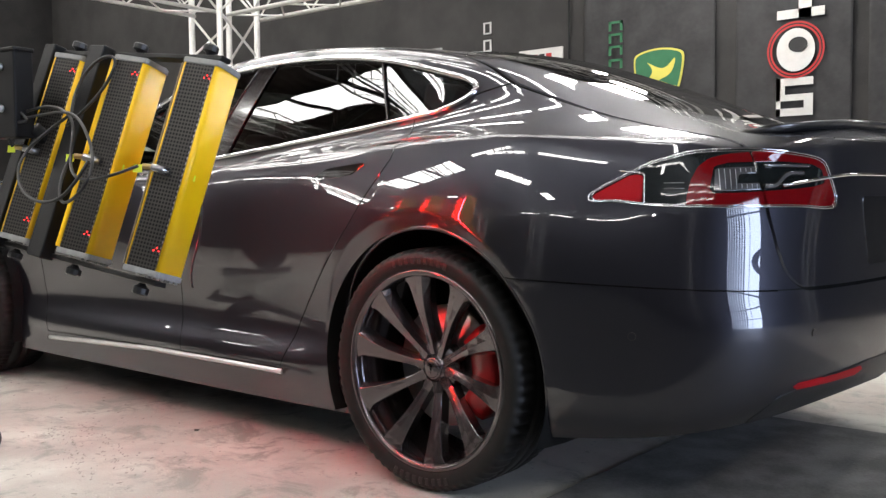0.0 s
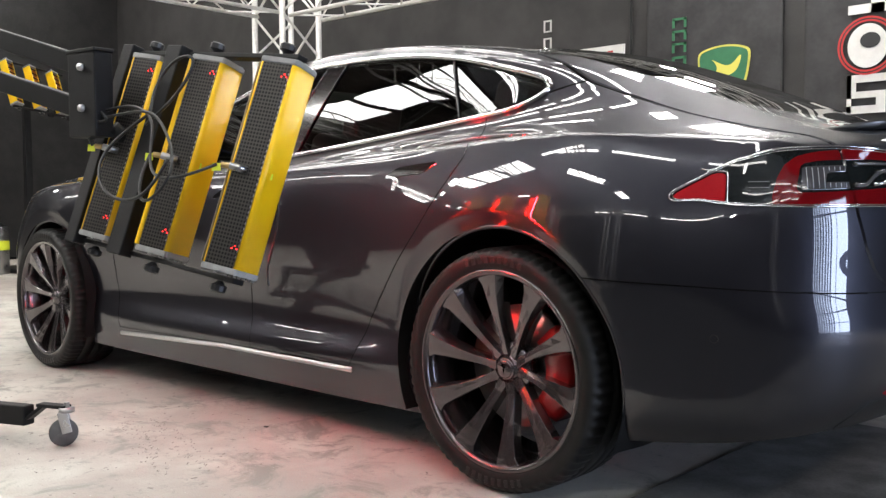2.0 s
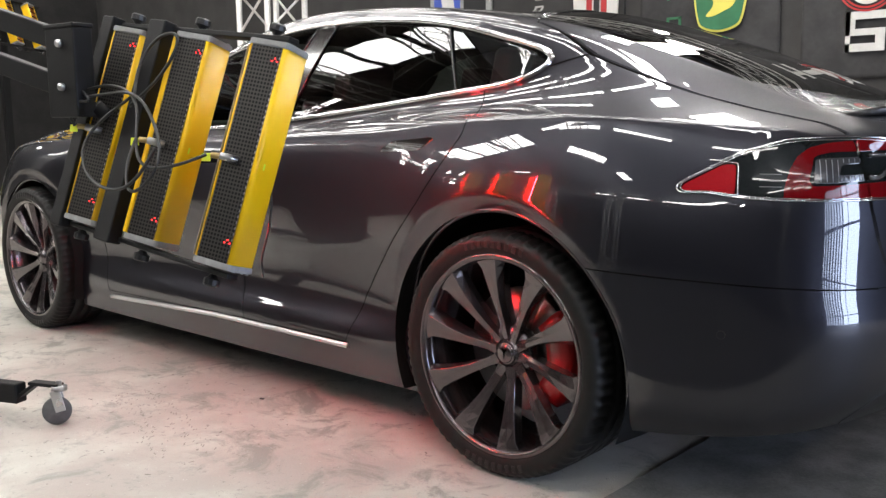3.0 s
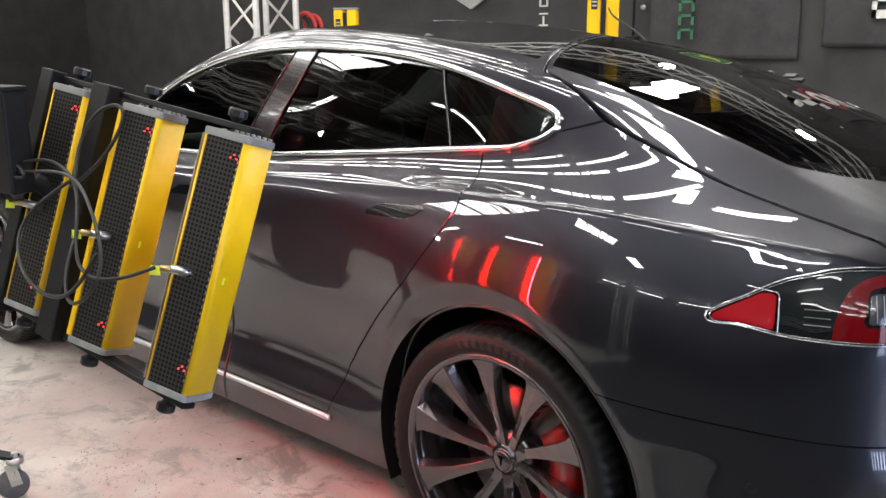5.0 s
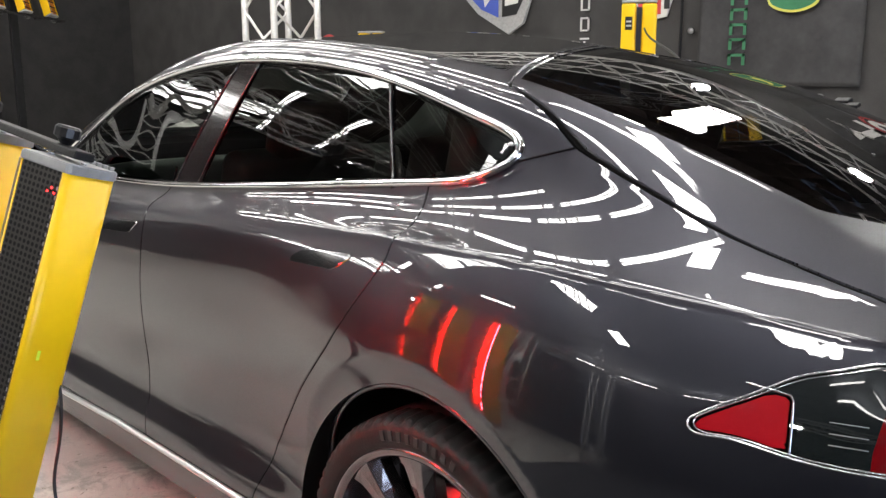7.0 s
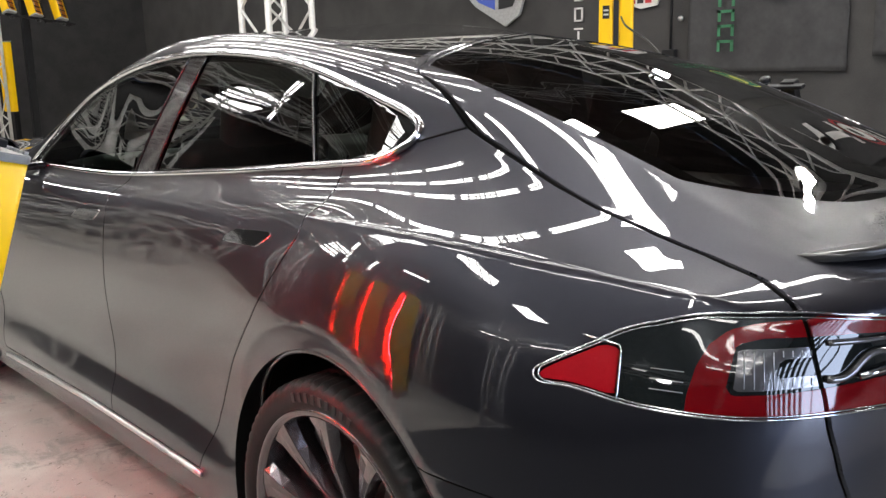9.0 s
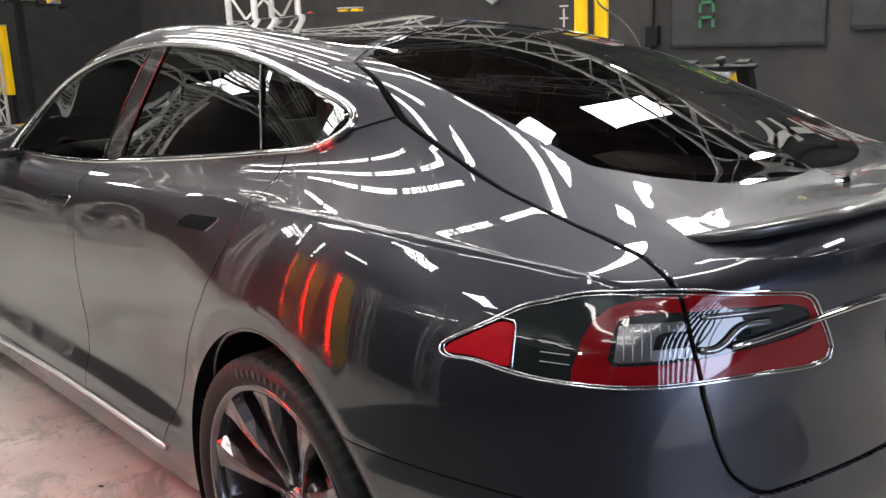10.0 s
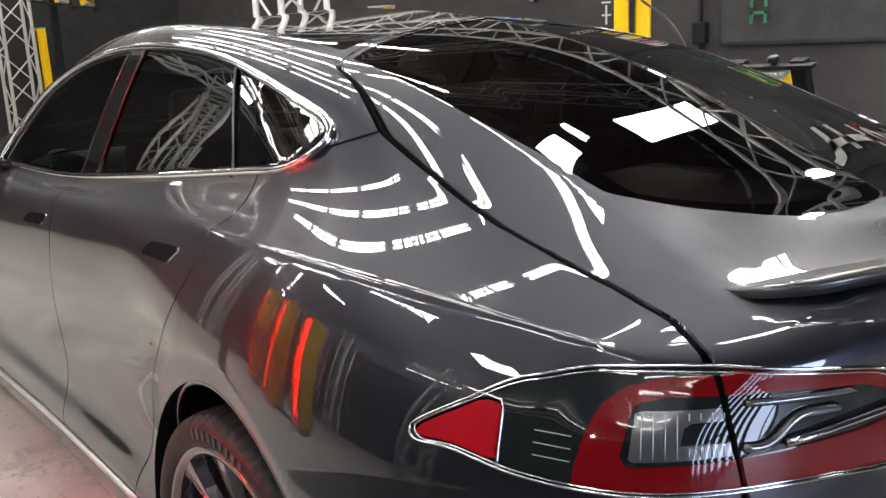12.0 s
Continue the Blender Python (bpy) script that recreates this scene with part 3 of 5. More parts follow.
skin_part("windscreen", cut_all(WHOLE, gap(screen_f, 0.002)), GLASS, car, "dark windscreen", -0.001)
# dark inner shell behind every gap
inner = cut_all(WHOLE, lambda x, y, z: np.maximum(np.maximum(x + 0.70, 0.985 - z), np.abs(y) - 0.55),
                outside(window, -0.004), outside(rear_glass_f, -0.006), outside(screen_f, -0.006))
inner = (inner[0] - inner[1] * 0.022, inner[1], inner[2])
raw("inner_shell", inner[0], inner[2], INNER, car, "", True)


# ---- places on the skin ----
_half = SKIN[:, :(NV + 1) // 2].reshape(-1, 3)
_halfn = SKIN_N[:, :(NV + 1) // 2].reshape(-1, 3)


def near_fit(a, b, at_a, at_b, rows):
    """Values of rows at (at_a, at_b), by a plane through the nearest points of (a, b)."""
    d = np.hypot(a - at_a, b - at_b)
    k = np.argpartition(d, 9)[:9]
    w = 1 / (d[k] + 0.004)
    m = np.stack([np.ones(len(k)), a[k] - at_a, b[k] - at_b], 1) * w[:, None]
    return np.linalg.lstsq(m, rows[k] * w[:, None], rcond=None)[0][0]


_side = np.where(_half[:, 1] > 0.35)[0]
_side_rows = np.concatenate([_half[_side], _halfn[_side]], 1)


def on_skin(x, z, lift=0.0):
    """The point of the left side at length x and height z, lifted along the normal."""
    r = near_fit(_half[_side, 0], _half[_side, 2], x, z, _side_rows)
    return Vector((x, r[1], z)) + Vector(r[3:]).normalized() * lift


_rear = np.where(_half[:, 0] < -0.42)[0]
_turn = turn(_half[_rear, 0], _half[_rear, 1])
_rear_rows = np.concatenate([_half[_rear], _halfn[_rear]], 1)


def on_rear(deg, z, lift=0.0):
    """The point of the tail's left half at a turn about the tail's middle and a height."""
    r = near_fit(_turn * 0.012, _half[_rear, 2], deg * 0.012, z, _rear_rows)
    return Vector(r[:3]) + Vector(r[3:]).normalized() * lift


def in_turn(poly):
    sc = [(a * 0.012, b) for a, b in poly]
    return lambda x, y, z: np.where(x < -0.4, inside(sc, turn(x, y) * 0.012, z), -1.0)


def in_side(poly):
    return lambda x, y, z: inside(poly, x, z)


# ---- windows' trim ----
trim = [on_skin(x, z, 0.003) for x, z in WINDOW]
for p in trim:
    p.y = min(p.y, 0.745)
part("window_trim", ribbon(trim, 0.0115, 8, True, 0.9), CHROME, car, "bright chrome trim round the side windows", True)
for a, b in (((1.335, 1.0), (1.13, 1.355)), ((1.20, 1.012), (1.02, 1.36))):
    part("pillar_edge", ribbon([on_skin(a[0] + (b[0] - a[0]) * k / 12, a[1] + (b[1] - a[1]) * k / 12, 0.001) for k in range(13)], 0.004, 6), GLOSSBLACK, car, "", True)
pillar = [(1.335, .99), (1.20, 1.0), (1.02, 1.37), (1.13, 1.37)]
skin_part("centre_pillar", cut_all(WHOLE, left, gap(window, 0.006), in_side(pillar)), GLOSSBLACK, car, "gloss black pillar cover", 0.001)
part("window_divider", ribbon([on_skin(.351 + .10 * k / 12, 1.085 + .235 * k / 12, 0.001) for k in range(13)], 0.006, 6), GLOSSBLACK, car, "", True)
part("sill_trim", ribbon([on_skin(2.29 - 1.60 * k / 40, .236 + .026 * min(1, k / 20), 0.004) for k in range(41)], 0.0095, 8), SATIN, car, "thin chrome strip along the sill", True)
# the quarter seam from the window's tip to the liftgate
part("quarter_seam", ribbon([on_skin(.02 - .104 * k / 8, 1.165 + .030 * k / 8, 0.0005) for k in range(9)], 0.0025, 6), INNER, car, "", True)


def door_handle(poly):
    p = np.array(poly)
    c = p.mean(0)
    edge = [tuple(c + (q - c) * (1.025, 1.08)) for q in p]
    core = [tuple(q) for q in p]
    rim = skin_part("handle_recess", cut_all(WHOLE, left, in_side(edge)), CHROME, car, "thin bright surround of the handle", 0.001)
    h = skin_part("door_handle", cut_all(WHOLE, left, in_side(core)), DARKCHROME, car, "flush polished door handle", 0.0025, 0.004)
    return rim, h


door_handle(((.550, .913), (.548, .922), (.502, .944), (.490, .947), (.318, .960), (.312, .956), (.362, .926), (.374, .923)))
door_handle(((1.600, .852), (1.598, .860), (1.552, .883), (1.540, .886), (1.388, .897), (1.382, .893), (1.422, .864), (1.434, .861)))

# ---- tail lamp ----
for s, side in ((1, left), (-1, lambda x, y, z: -y)):
    lens = cut_all(WHOLE, side, gap(lamp_f, 0.003))
    t_of = lambda x, y, z: turn(x, y)
    inner_poly = [(57.2, .922), (54.6, .931), (46, .933), (39, .927), (36.6, .914), (35.6, .880), (39, .870), (46, .862), (53, .856), (57.6, .854), (58.0, .866)]
    edge = lambda z: np.interp(z, (.81, .85, .89, .92, .94, .951, .957), (61.5, 61.3, 60.6, 59.5, 57.8, 55.0, 50.0))
    refl_poly, refl_rim = in_turn([(67.9, .901), (67.9, .70), (84, .70), (84, .908), (72.5, .906)]), gap(lamp_f, 0.007)
    refl_f = lambda x, y, z: np.minimum(refl_poly(x, y, z), refl_rim(x, y, z))
    smoke = cut_all(lens, lambda x, y, z: turn(x, y) - edge(z), outside(refl_f, 0.003))
    refl = cut_all(lens, refl_f)
    red = cut_all(lens, lambda x, y, z: edge(z) - turn(x, y), outside(in_turn(inner_poly), 0.0))
    clear = cut_all(lens, lambda x, y, z: edge(z) - turn(x, y), in_turn(inner_poly))
    lamp = new("tail_lamp")
    lamp.parent = car
    lamp["label"] = "red and smoked tail lamp with a chrome edge"
    for half in (lambda m: cut_all(m, gap(hatch_f, 0.0035)), lambda m: cut_all(m, outside(hatch_f, 0.0035))):
        r, c = half(red), half(clear)
        if len(r[2]):
            skin_part("red_lens", r, REDLENS, lamp, "", 0.001)
        if len(c[2]):
            skin_part("inner_lens", c, SMOKELENS, lamp, "smoked inner lens", -0.002)
    skin_part("smoked_lens", smoke, SMOKELENS, lamp, "", 0.001)
    skin_part("reflector", refl, REDREFLECTOR, lamp, "bright red reflector", 0.001)
    flip = Matrix.Diagonal((1, s, 1, 1))

    def rear_ribbon(name, pts, r, material, lift=0.002, closed=False, flat=1.0):
        return part(name, ribbon([flip @ on_rear(a, z, lift) for a, z in pts], r, 6, closed, flat), material, lamp, "", True)

    rear_ribbon("chrome_edge", LAMP_OUT, 0.0021, CHROME, 0.002, True)
    mid = np.mean(LAMP_OUT, 0)
    rear_ribbon("chrome_edge", [mid + (p - mid) * (0.975, 0.93) for p in LAMP_OUT], 0.0012, CHROME, 0.002, True)
    rear_ribbon("chrome_edge", [(71.6, .912), (69.6, .908), (67.8, .905)] + [(67.5, .898 - .070 * k / 8) for k in range(9)], 0.0016, CHROME)
    for k in range(3):
        rear_ribbon("lens_mark", [(64.6 - 3 * j / 4, .880 - .014 * k) for j in range(5)], 0.0007, GREYPLASTIC)
    # light guide: a bent bar within the inner lens, and its hook
    guide_out, guide_hole = in_turn([(57.0, .915), (46, .922), (46, .866), (57.4, .860)]), in_turn([(53.4, .903), (45, .907), (45, .880), (53.8, .878)])
    skin_part("light_guide", cut_all(clear, guide_out, outside(guide_hole, 0.0), outside(hatch_f, 0.005)), CLEARLENS, lamp, "clear ribbed light guide bent like a hook", 0.001)
    for k in range(8):
        a = 56.5 - 0.84 * k
        for lo, hi in (((.864, .912),) if a > 53.5 else ((.906, .914), (.866, .876))):
            rear_ribbon("guide_rib", [(a, lo + (hi - lo) * j / 4) for j in range(5)], 0.0008, STEEL, 0.002)
    rear_ribbon("light_guide_hook", smooth_path(((49.2, .872), (47.0, .875), (45.2, .898), (43.4, .904), (41.5, .904)), 16), 0.006, CLEARLENS, 0.002)
    rear_ribbon("light_guide_bar", [(49.0 - 9 * k / 20, .922) for k in range(21)], 0.0045, CLEARLENS, 0.001)
for y0 in (1, -1):
    flip = Matrix.Diagonal((1, y0, 1, 1))
    top = [on_rear(46 - 43 * k / 24, .872 + .030 * math.sin(min(1, k / 12) * math.pi / 2) + .004 * k / 24, 0.004) for k in range(25)]
    part("tailgate_trim", ribbon([flip @ p for p in top], 0.007, 8, False, 0.7), CHROME, car, "chrome bar across the liftgate", True)
# number plate recess and lower diffuser
plate_zone = lambda x, y, z: np.where(x < -0.7, np.minimum(0.27 + 0.3 * (z - 0.75) - np.abs(y), np.minimum(z - 0.66, 0.845 - z)), -1.0)
skin_part("plate_recess", cut_all(WHOLE, plate_zone), GLOSSBLACK, car, "gloss black number plate recess", 0.002)
diffuser = [(52, .20), (51.5, .292), (46.5, .352), (36, .385), (20, .40), (-5, .40), (-5, .2)]
skin_part("diffuser", cut_all(WHOLE, in_turn(diffuser)), BLACKPLASTIC, car, "black plastic diffuser", 0.003)
for s in (left, lambda x, y, z: -y):
    skin_part("bumper_reflector", cut_all(WHOLE, s, in_turn([(44.0, .366), (43.2, .380), (23, .390), (22, .380), (25, .369)])), REDREFLECTOR, car, "slim red bumper reflector", 0.006)


SPOILER = mat("dark_satin_spoiler", (0.045, 0.043, 0.042), 0.28, 0.3, coat=0.7)


def spoiler_blade():
    """A thin blade on the liftgate's edge, fading out at both tips."""
    bm = bmesh.new()
    rows = []
    for k in range(61):
        y = -0.560 + 1.12 * k / 60
        a = abs(y)
        f = max(0.0, 1 - (a / 0.560) ** 4) ** 0.5
        xb = float(np.interp(a, (0, .2, .35, .5, .575), (-.955, -.935, -.905, -.848, -.785)))
        zb = float(np.interp(a, (0, .3, .5, .575), (1.040, 1.036, 1.025, 1.018)))
        pts = ((xb + .055, zb - .004), (xb + .01, zb + .004 * f + .001), (xb - .050 * f - .004, zb + .016 * f + .002),
               (xb - .054 * f - .004, zb + .011 * f), (xb - .03, zb - .006 * f - .004), (xb + .02, zb - .014))
        rows.append([bm.verts.new((x, y, z)) for x, z in pts])
    for p, q in zip(rows, rows[1:]):
        for i in range(6):
            bm.faces.new((p[i], p[(i + 1) % 6], q[(i + 1) % 6], q[i]))
    bm.faces.new(rows[0])
    bm.faces.new(rows[-1][::-1])
    bmesh.ops.recalc_face_normals(bm, faces=bm.faces)
    return bm


part("spoiler", spoiler_blade(), SPOILER, car, "slim dark lip spoiler", True)
# arch lips, liners and floor pan
for cx, r in ((-0.004, 0.413), (2.93, 0.393)):
    for s in (1, -1):
        flip = Matrix.Diagonal((1, s, 1, 1))
        arc = [(cx + r * math.cos(a), .352 + r * math.sin(a)) for a in np.linspace(-0.42, math.pi + 0.42, 60)]
        part("arch_lip", ribbon([flip @ on_skin(x, z, -0.006) for x, z in arc], 0.008, 6), PAINT, car, "", True)
        bm = bmesh.new()
        ring = []
        for x, z in arc:
            ring.append([bm.verts.new((cx + (x - cx) * f, s * y, .352 + (z - .352) * f)) for y, f in ((.93, 1.005), (.80, 1.03), (.60, 1.03), (.56, .3))])
        for p, q in zip(ring, ring[1:]):
            for i in range(3):
                bm.faces.new((p[i], p[i + 1], q[i + 1], q[i]))
        part("arch_liner", bm, INNER, car, "black wheel arch liner", True)
bm = boxed((4.2, 1.10, 0.10), Matrix.Translation((1.55, 0, 0.26)), 0.02)
box(bm, (2.05, 1.70, 0.08), Matrix.Translation((1.46, 0, 0.20)), 0.02)
part("floor_pan", bm, INNER, car, "dark floor pan")


# ---- wheels ----
def wheel(cx, s):
    """A ten-spoke wheel whose outer face looks along +y, mirrored for the far side."""
    w = new("wheel")
    w.parent = car
    w.matrix_local = Matrix.Translation((cx, 0.818 * s, WHEEL_Z + 0.003)) @ (Matrix() if s > 0 else Matrix.Rotation(math.pi, 4, "Z"))
    w["label"] = "ten-spoke grey alloy wheel with a low-profile tyre"
    seg = 216
    prof = ((.283, -.118), (.300, -.131), (.322, -.135), (.342, -.128), (.3505, -.112), (.3535, -.085), (.3535, -.05), (.348, -.048), (.348, -.038), (.3540, -.036),
            (.3545, -.004), (.348, -.002), (.348, .008), (.3545, .010), (.3535, .048), (.348, .050), (.348, .058), (.3535, .060), (.3530, .086), (.3500, .112), (.3420, .127), (.330, .134), (.318, .1355), (.302, .132), (.292, .127), (.286, .119))
    bm = bmesh.new()
    rings = []
    for k in range(seg):
        a = 2 * math.pi * k / seg
        notch = 0.010 if k % 3 == 0 else 0.0
        ring = []
        for i, (r, y) in enumerate(prof):
            d = notch if i in (3, 4, 5, 18, 19) else notch * 0.5 if i in (6, 17, 20) else 0.0
            ring.append(bm.verts.new(((r - d) * math.cos(a), y, (r - d) * math.sin(a))))
        rings.append(ring)
    for k in range(seg):
        p, q = rings[k], rings[(k + 1) % seg]
        for i in range(len(prof) - 1):
            bm.faces.new((p[i], p[i + 1], q[i + 1], q[i]))
    bmesh.ops.recalc_face_normals(bm, faces=bm.faces)
    tyre = part("tyre", bm, RUBBER, w, "black low-profile tyre", True)
    # raised maker's marks become plain bars
    for base in (90, 270):
        for k in range(9):
            a = math.radians(base + (k - 4) * 4.4)
            m = Matrix.Rotation(-a, 4, "Y") @ Matrix.Translation((.318, .1355, 0))
            part("sidewall_mark", boxed((.020, .003, .013), m, .001, 1), BLACKPLASTIC, tyre)
    part("rim_barrel", lathe(((.290, .124), (.2935, .121), (.2925, .114), (.276, .108), (.268, .09), (.258, .02), (.255, -.10), (.285, -.12)), 96), RIM, w, "", True)
    part("rim_lip", lathe(((.2935, .1195), (.2915, .1275), (.285, .1290), (.276, .1255), (.271, .116), (.270, .10)), 120), RIM, w, "", True)
    spokes = []
    for k in range(10):
        a0 = 2 * math.pi * k / 10 + math.radians(9)
        bm = bmesh.new()
        rows = []
        for r, hw, y0, sw in ((.040, .020, .072, .0), (.075, .015, .074, .0), (.11, .0155, .083, .001), (.16, .0195, .097, .004), (.21, .027, .109, .009), (.25, .036, .117, .014), (.268, .046, .120, .013), (.282, .062, .121, .006)):
            row = []
            for u, y in ((-1.0, y0 - .006), (-.15, y0 - .001), (.62, y0 + .002), (1.0, y0 - .020), (.9, y0 - .050), (-.9, y0 - .045)):
                p = Vector((r, y, u * hw + sw))
                row.append(bm.verts.new(Matrix.Rotation(-a0, 4, "Y") @ p))
            rows.append(row)
        for p, q in zip(rows, rows[1:]):
            for i in range(6):
                bm.faces.new((p[i], p[(i + 1) % 6], q[(i + 1) % 6], q[i]))
        bm.faces.new(rows[0])
        bm.faces.new(rows[-1])
        bmesh.ops.recalc_face_normals(bm, faces=bm.faces)
        bmesh.ops.bevel(bm, geom=list(bm.edges), offset=0.0012, segments=1, affect="EDGES")
        part("spoke", bm, RIM, w)
    part("hub", lathe(((.0, .082), (.030, .082), (.033, .078), (.036, .068), (.070, .062), (.080, .050), (.080, .02)), 48), RIM, w, "", True)
    cap = part("centre_cap", lathe(((.0, .0865), (.024, .0862), (.0275, .083), (.028, .075)), 40), RIM, w, "", True)
    bm = bmesh.new()
    v = [bm.verts.new(p) for p in ((-.013, .0875, .014), (.013, .0875, .014), (.004, .0875, .006), (0, .0875, -.017), (-.004, .0875, .006))]
    bm.faces.new(v)
    bmesh.ops.solidify(bm, geom=list(bm.faces), thickness=0.002)
    part("cap_badge", bm, CHROME, cap, "small plain chrome badge")
    for k in range(5):
        a = 2 * math.pi * k / 5
        part("wheel_bolt", tubed((.056 * math.cos(a), .040, .056 * math.sin(a)), (.056 * math.cos(a), .063, .056 * math.sin(a)), .010, 6), BLACKMETAL, w)
    part("brake_disc", lathe(((.07, .012), (.178, .012), (.180, .008), (.180, -.012), (.178, -.016), (.07, -.016)), 64), DISC, w, "", True)
    bm = bmesh.new()
    rows = []
    for k in range(13):
        a = math.radians(180 - 42 + 84 * k / 12) * 1.0
        rows.append([bm.verts.new((r * math.cos(a) , y, r * math.sin(a))) for r, y in ((.125, .050), (.185, .052), (.205, .040), (.205, -.03), (.12, -.03), (.118, .040))])
    for p, q in zip(rows, rows[1:]):
        for i in range(6):
            bm.faces.new((p[i], p[(i + 1) % 6], q[(i + 1) % 6], q[i]))
    bm.faces.new(rows[0])
    bm.faces.new(rows[-1])
    bmesh.ops.recalc_face_normals(bm, faces=bm.faces)
    part("brake_caliper", bm, CALIPER, w, "red brake caliper", True)
    return w


for cx in (REAR_AXLE, FRONT_AXLE):
    for s in (1, -1):
        wheel(cx, s)


def door_mirror(s):
    """A rounded shell open to the rear with a flat mirror glass set in it."""
    m = new("door_mirror")
    m.parent = car
    m["label"] = "dark grey door mirror"
    flip = Matrix.Diagonal((1, s, 1, 1))
    ring = [(0.118 * math.copysign(abs(math.cos(a)) ** 0.7, math.cos(a)), 0.070 * math.copysign(abs(math.sin(a)) ** 0.75, math.sin(a))) for a in np.linspace(0, 2 * math.pi, 40, endpoint=False)]
    bm = bmesh.new()
    rows = []
    for dx, f in ((-.030, .955), (-.036, 1.0), (.0, 1.0), (.035, .93), (.065, .76), (.082, .45), (.088, .12)):
        rows.append([bm.verts.new((MIRROR_X + dx, .945 + y * f, 1.030 + z * f * (1 - 0.9 * y))) for y, z in ring])
    for p, q in zip(rows, rows[1:]):
        for i in range(40):
            bm.faces.new((p[i], p[(i + 1) % 40], q[(i + 1) % 40], q[i]))
    bm.faces.new(rows[-1])
    bmesh.ops.recalc_face_normals(bm, faces=bm.faces)
    bm.transform(flip)
    part("mirror_shell", bm, PAINT, m, "", True)
    bm = bmesh.new()
    bm.faces.new([bm.verts.new((MIRROR_X - .028, .945 + y * .95, 1.030 + z * .95 * (1 - 0.9 * y))) for y, z in ring])
    bmesh.ops.solidify(bm, geom=list(bm.faces), thickness=0.004)
    bm.transform(flip)
    part("mirror_glass", bm, MIRRORGLASS, m, "flat mirror glass")
    low = [(y, z) for y, z in ring if z < 0.01]
    part("mirror_trim", ribbon([flip @ Vector((MIRROR_X - .034, .945 + y, 1.030 + z * (1 - .9 * y))) for y, z in low], .004, 6), CHROME, m, "", True)
    part("mirror_foot", boxed((0.08, 0.16, 0.03), flip @ pose(MIRROR_X + .02, 0.81, 0.985, 0, 0, 0), 0.012), GLOSSBLACK, m)


MIRROR_X = 2.08
MIRRORGLASS = mat("mirror_glass", (0.25, 0.26, 0.27), 0.02, 1.0)
door_mirror(1)
door_mirror(-1)


def cushion(parent, name, size, m, label=""):
    """A padded block with soft edges and a shallow bow."""
    bm = boxed(size, None, min(size) * 0.32, 4)
    for v in bm.verts:
        v.co.x += 0.03 * (v.co.y / size[1]) ** 2
    bm.transform(m)
    part(name, bm, LEATHER, parent, label, True)


def seat(y, x=1.25, wide=0.52):
    """A car seat: squab, backrest and headrest."""
    t = new("seat")
    t.parent = car
    t["label"] = "black leather seat with a headrest"
    cushion(t, "squab", (0.50, wide, 0.14), Matrix.Translation((x + .30, y, .50)))
    cushion(t, "backrest", (0.13, wide, 0.62), pose(x - .02, y, .80, 0, -16, 0))
    for k in (-1, 0, 1) if wide > 1 else (0,):
        cushion(t, "headrest", (0.09, 0.26, 0.17), pose(x - .125, y + .42 * k, 1.155, 0, -14, 0))


seat(0.37)
seat(-0.37)
seat(0.0, 0.42, 1.20)
part("parcel_shelf", boxed((0.62, 1.16, 0.03), Matrix.Translation((-.08, 0, .96)), .01), LEATHER, car, "black parcel shelf")
part("dashboard", boxed((0.45, 1.30, 0.20), pose(2.05, 0, .90, 0, 8, 0), .06, 3), LEATHER, car, "black dashboard", True)

# parking sensors in the bumper
for deg in (69.0, 40.0):
    c, n = on_rear(deg, .505, 0.0005), on_rear(deg, .505, 0.01)
    part("parking_sensor", tubed(c, c + (n - c).normalized() * 0.0012, 0.009, 20), PAINT, car, "round parking sensor")
    part("parking_sensor", tubed(c - (n - c).normalized() * 0.004, c + (n - c).normalized() * 0.0004, 0.0105, 20), BLACKPLASTIC, car, "round parking sensor")

# rubber seal in the gap beside the liftgate
_gate = np.where((_half[:, 0] < 0.15) & (_half[:, 0] > -0.83) & (_half[:, 1] > 0.42) & (_half[:, 2] > 0.92))[0]
_gate_rows = np.concatenate([_half[_gate], _halfn[_gate]], 1)
SEAL = mat("seal_rubber", (0.0025, 0.0025, 0.0025), 0.9, spec=0.05)
seal = []
for z in np.linspace(0.975, 1.30, 60):
    y = float(np.interp(z, (.965, .98, .995, 1.016, 1.045, 1.073, 1.10, 1.13, 1.195, 1.317), (.687, .674, .657, .646, .644, .647, .642, .632, .612, .540)))
    r = near_fit(_half[_gate, 1], _half[_gate, 2], y, z, _gate_rows)
    seal.append(Vector(r[:3]) - Vector(r[3:]).normalized() * 0.0068)
for s in (1, -1):
    part("rubber_seal", ribbon([Vector((p.x, s * p.y, p.z)) for p in seal], 0.0056, 6), SEAL, car, "black rubber seal beside the liftgate", True)


def seam(pts, r=0.0036, depth=0.0042):
    """A black rubber cord deep in a door gap."""
    out = []
    for (xa, za), (xb, zb) in zip(pts, pts[1:]):
        n = max(2, int(math.hypot(xb - xa, zb - za) / 0.012))
        out += [on_skin(xa + (xb - xa) * k / n, za + (zb - za) * k / n, -depth) for k in range(n)]
    part("door_seal", ribbon(out, r, 6), SEAL, car, "black rubber seal in the door gap", True)


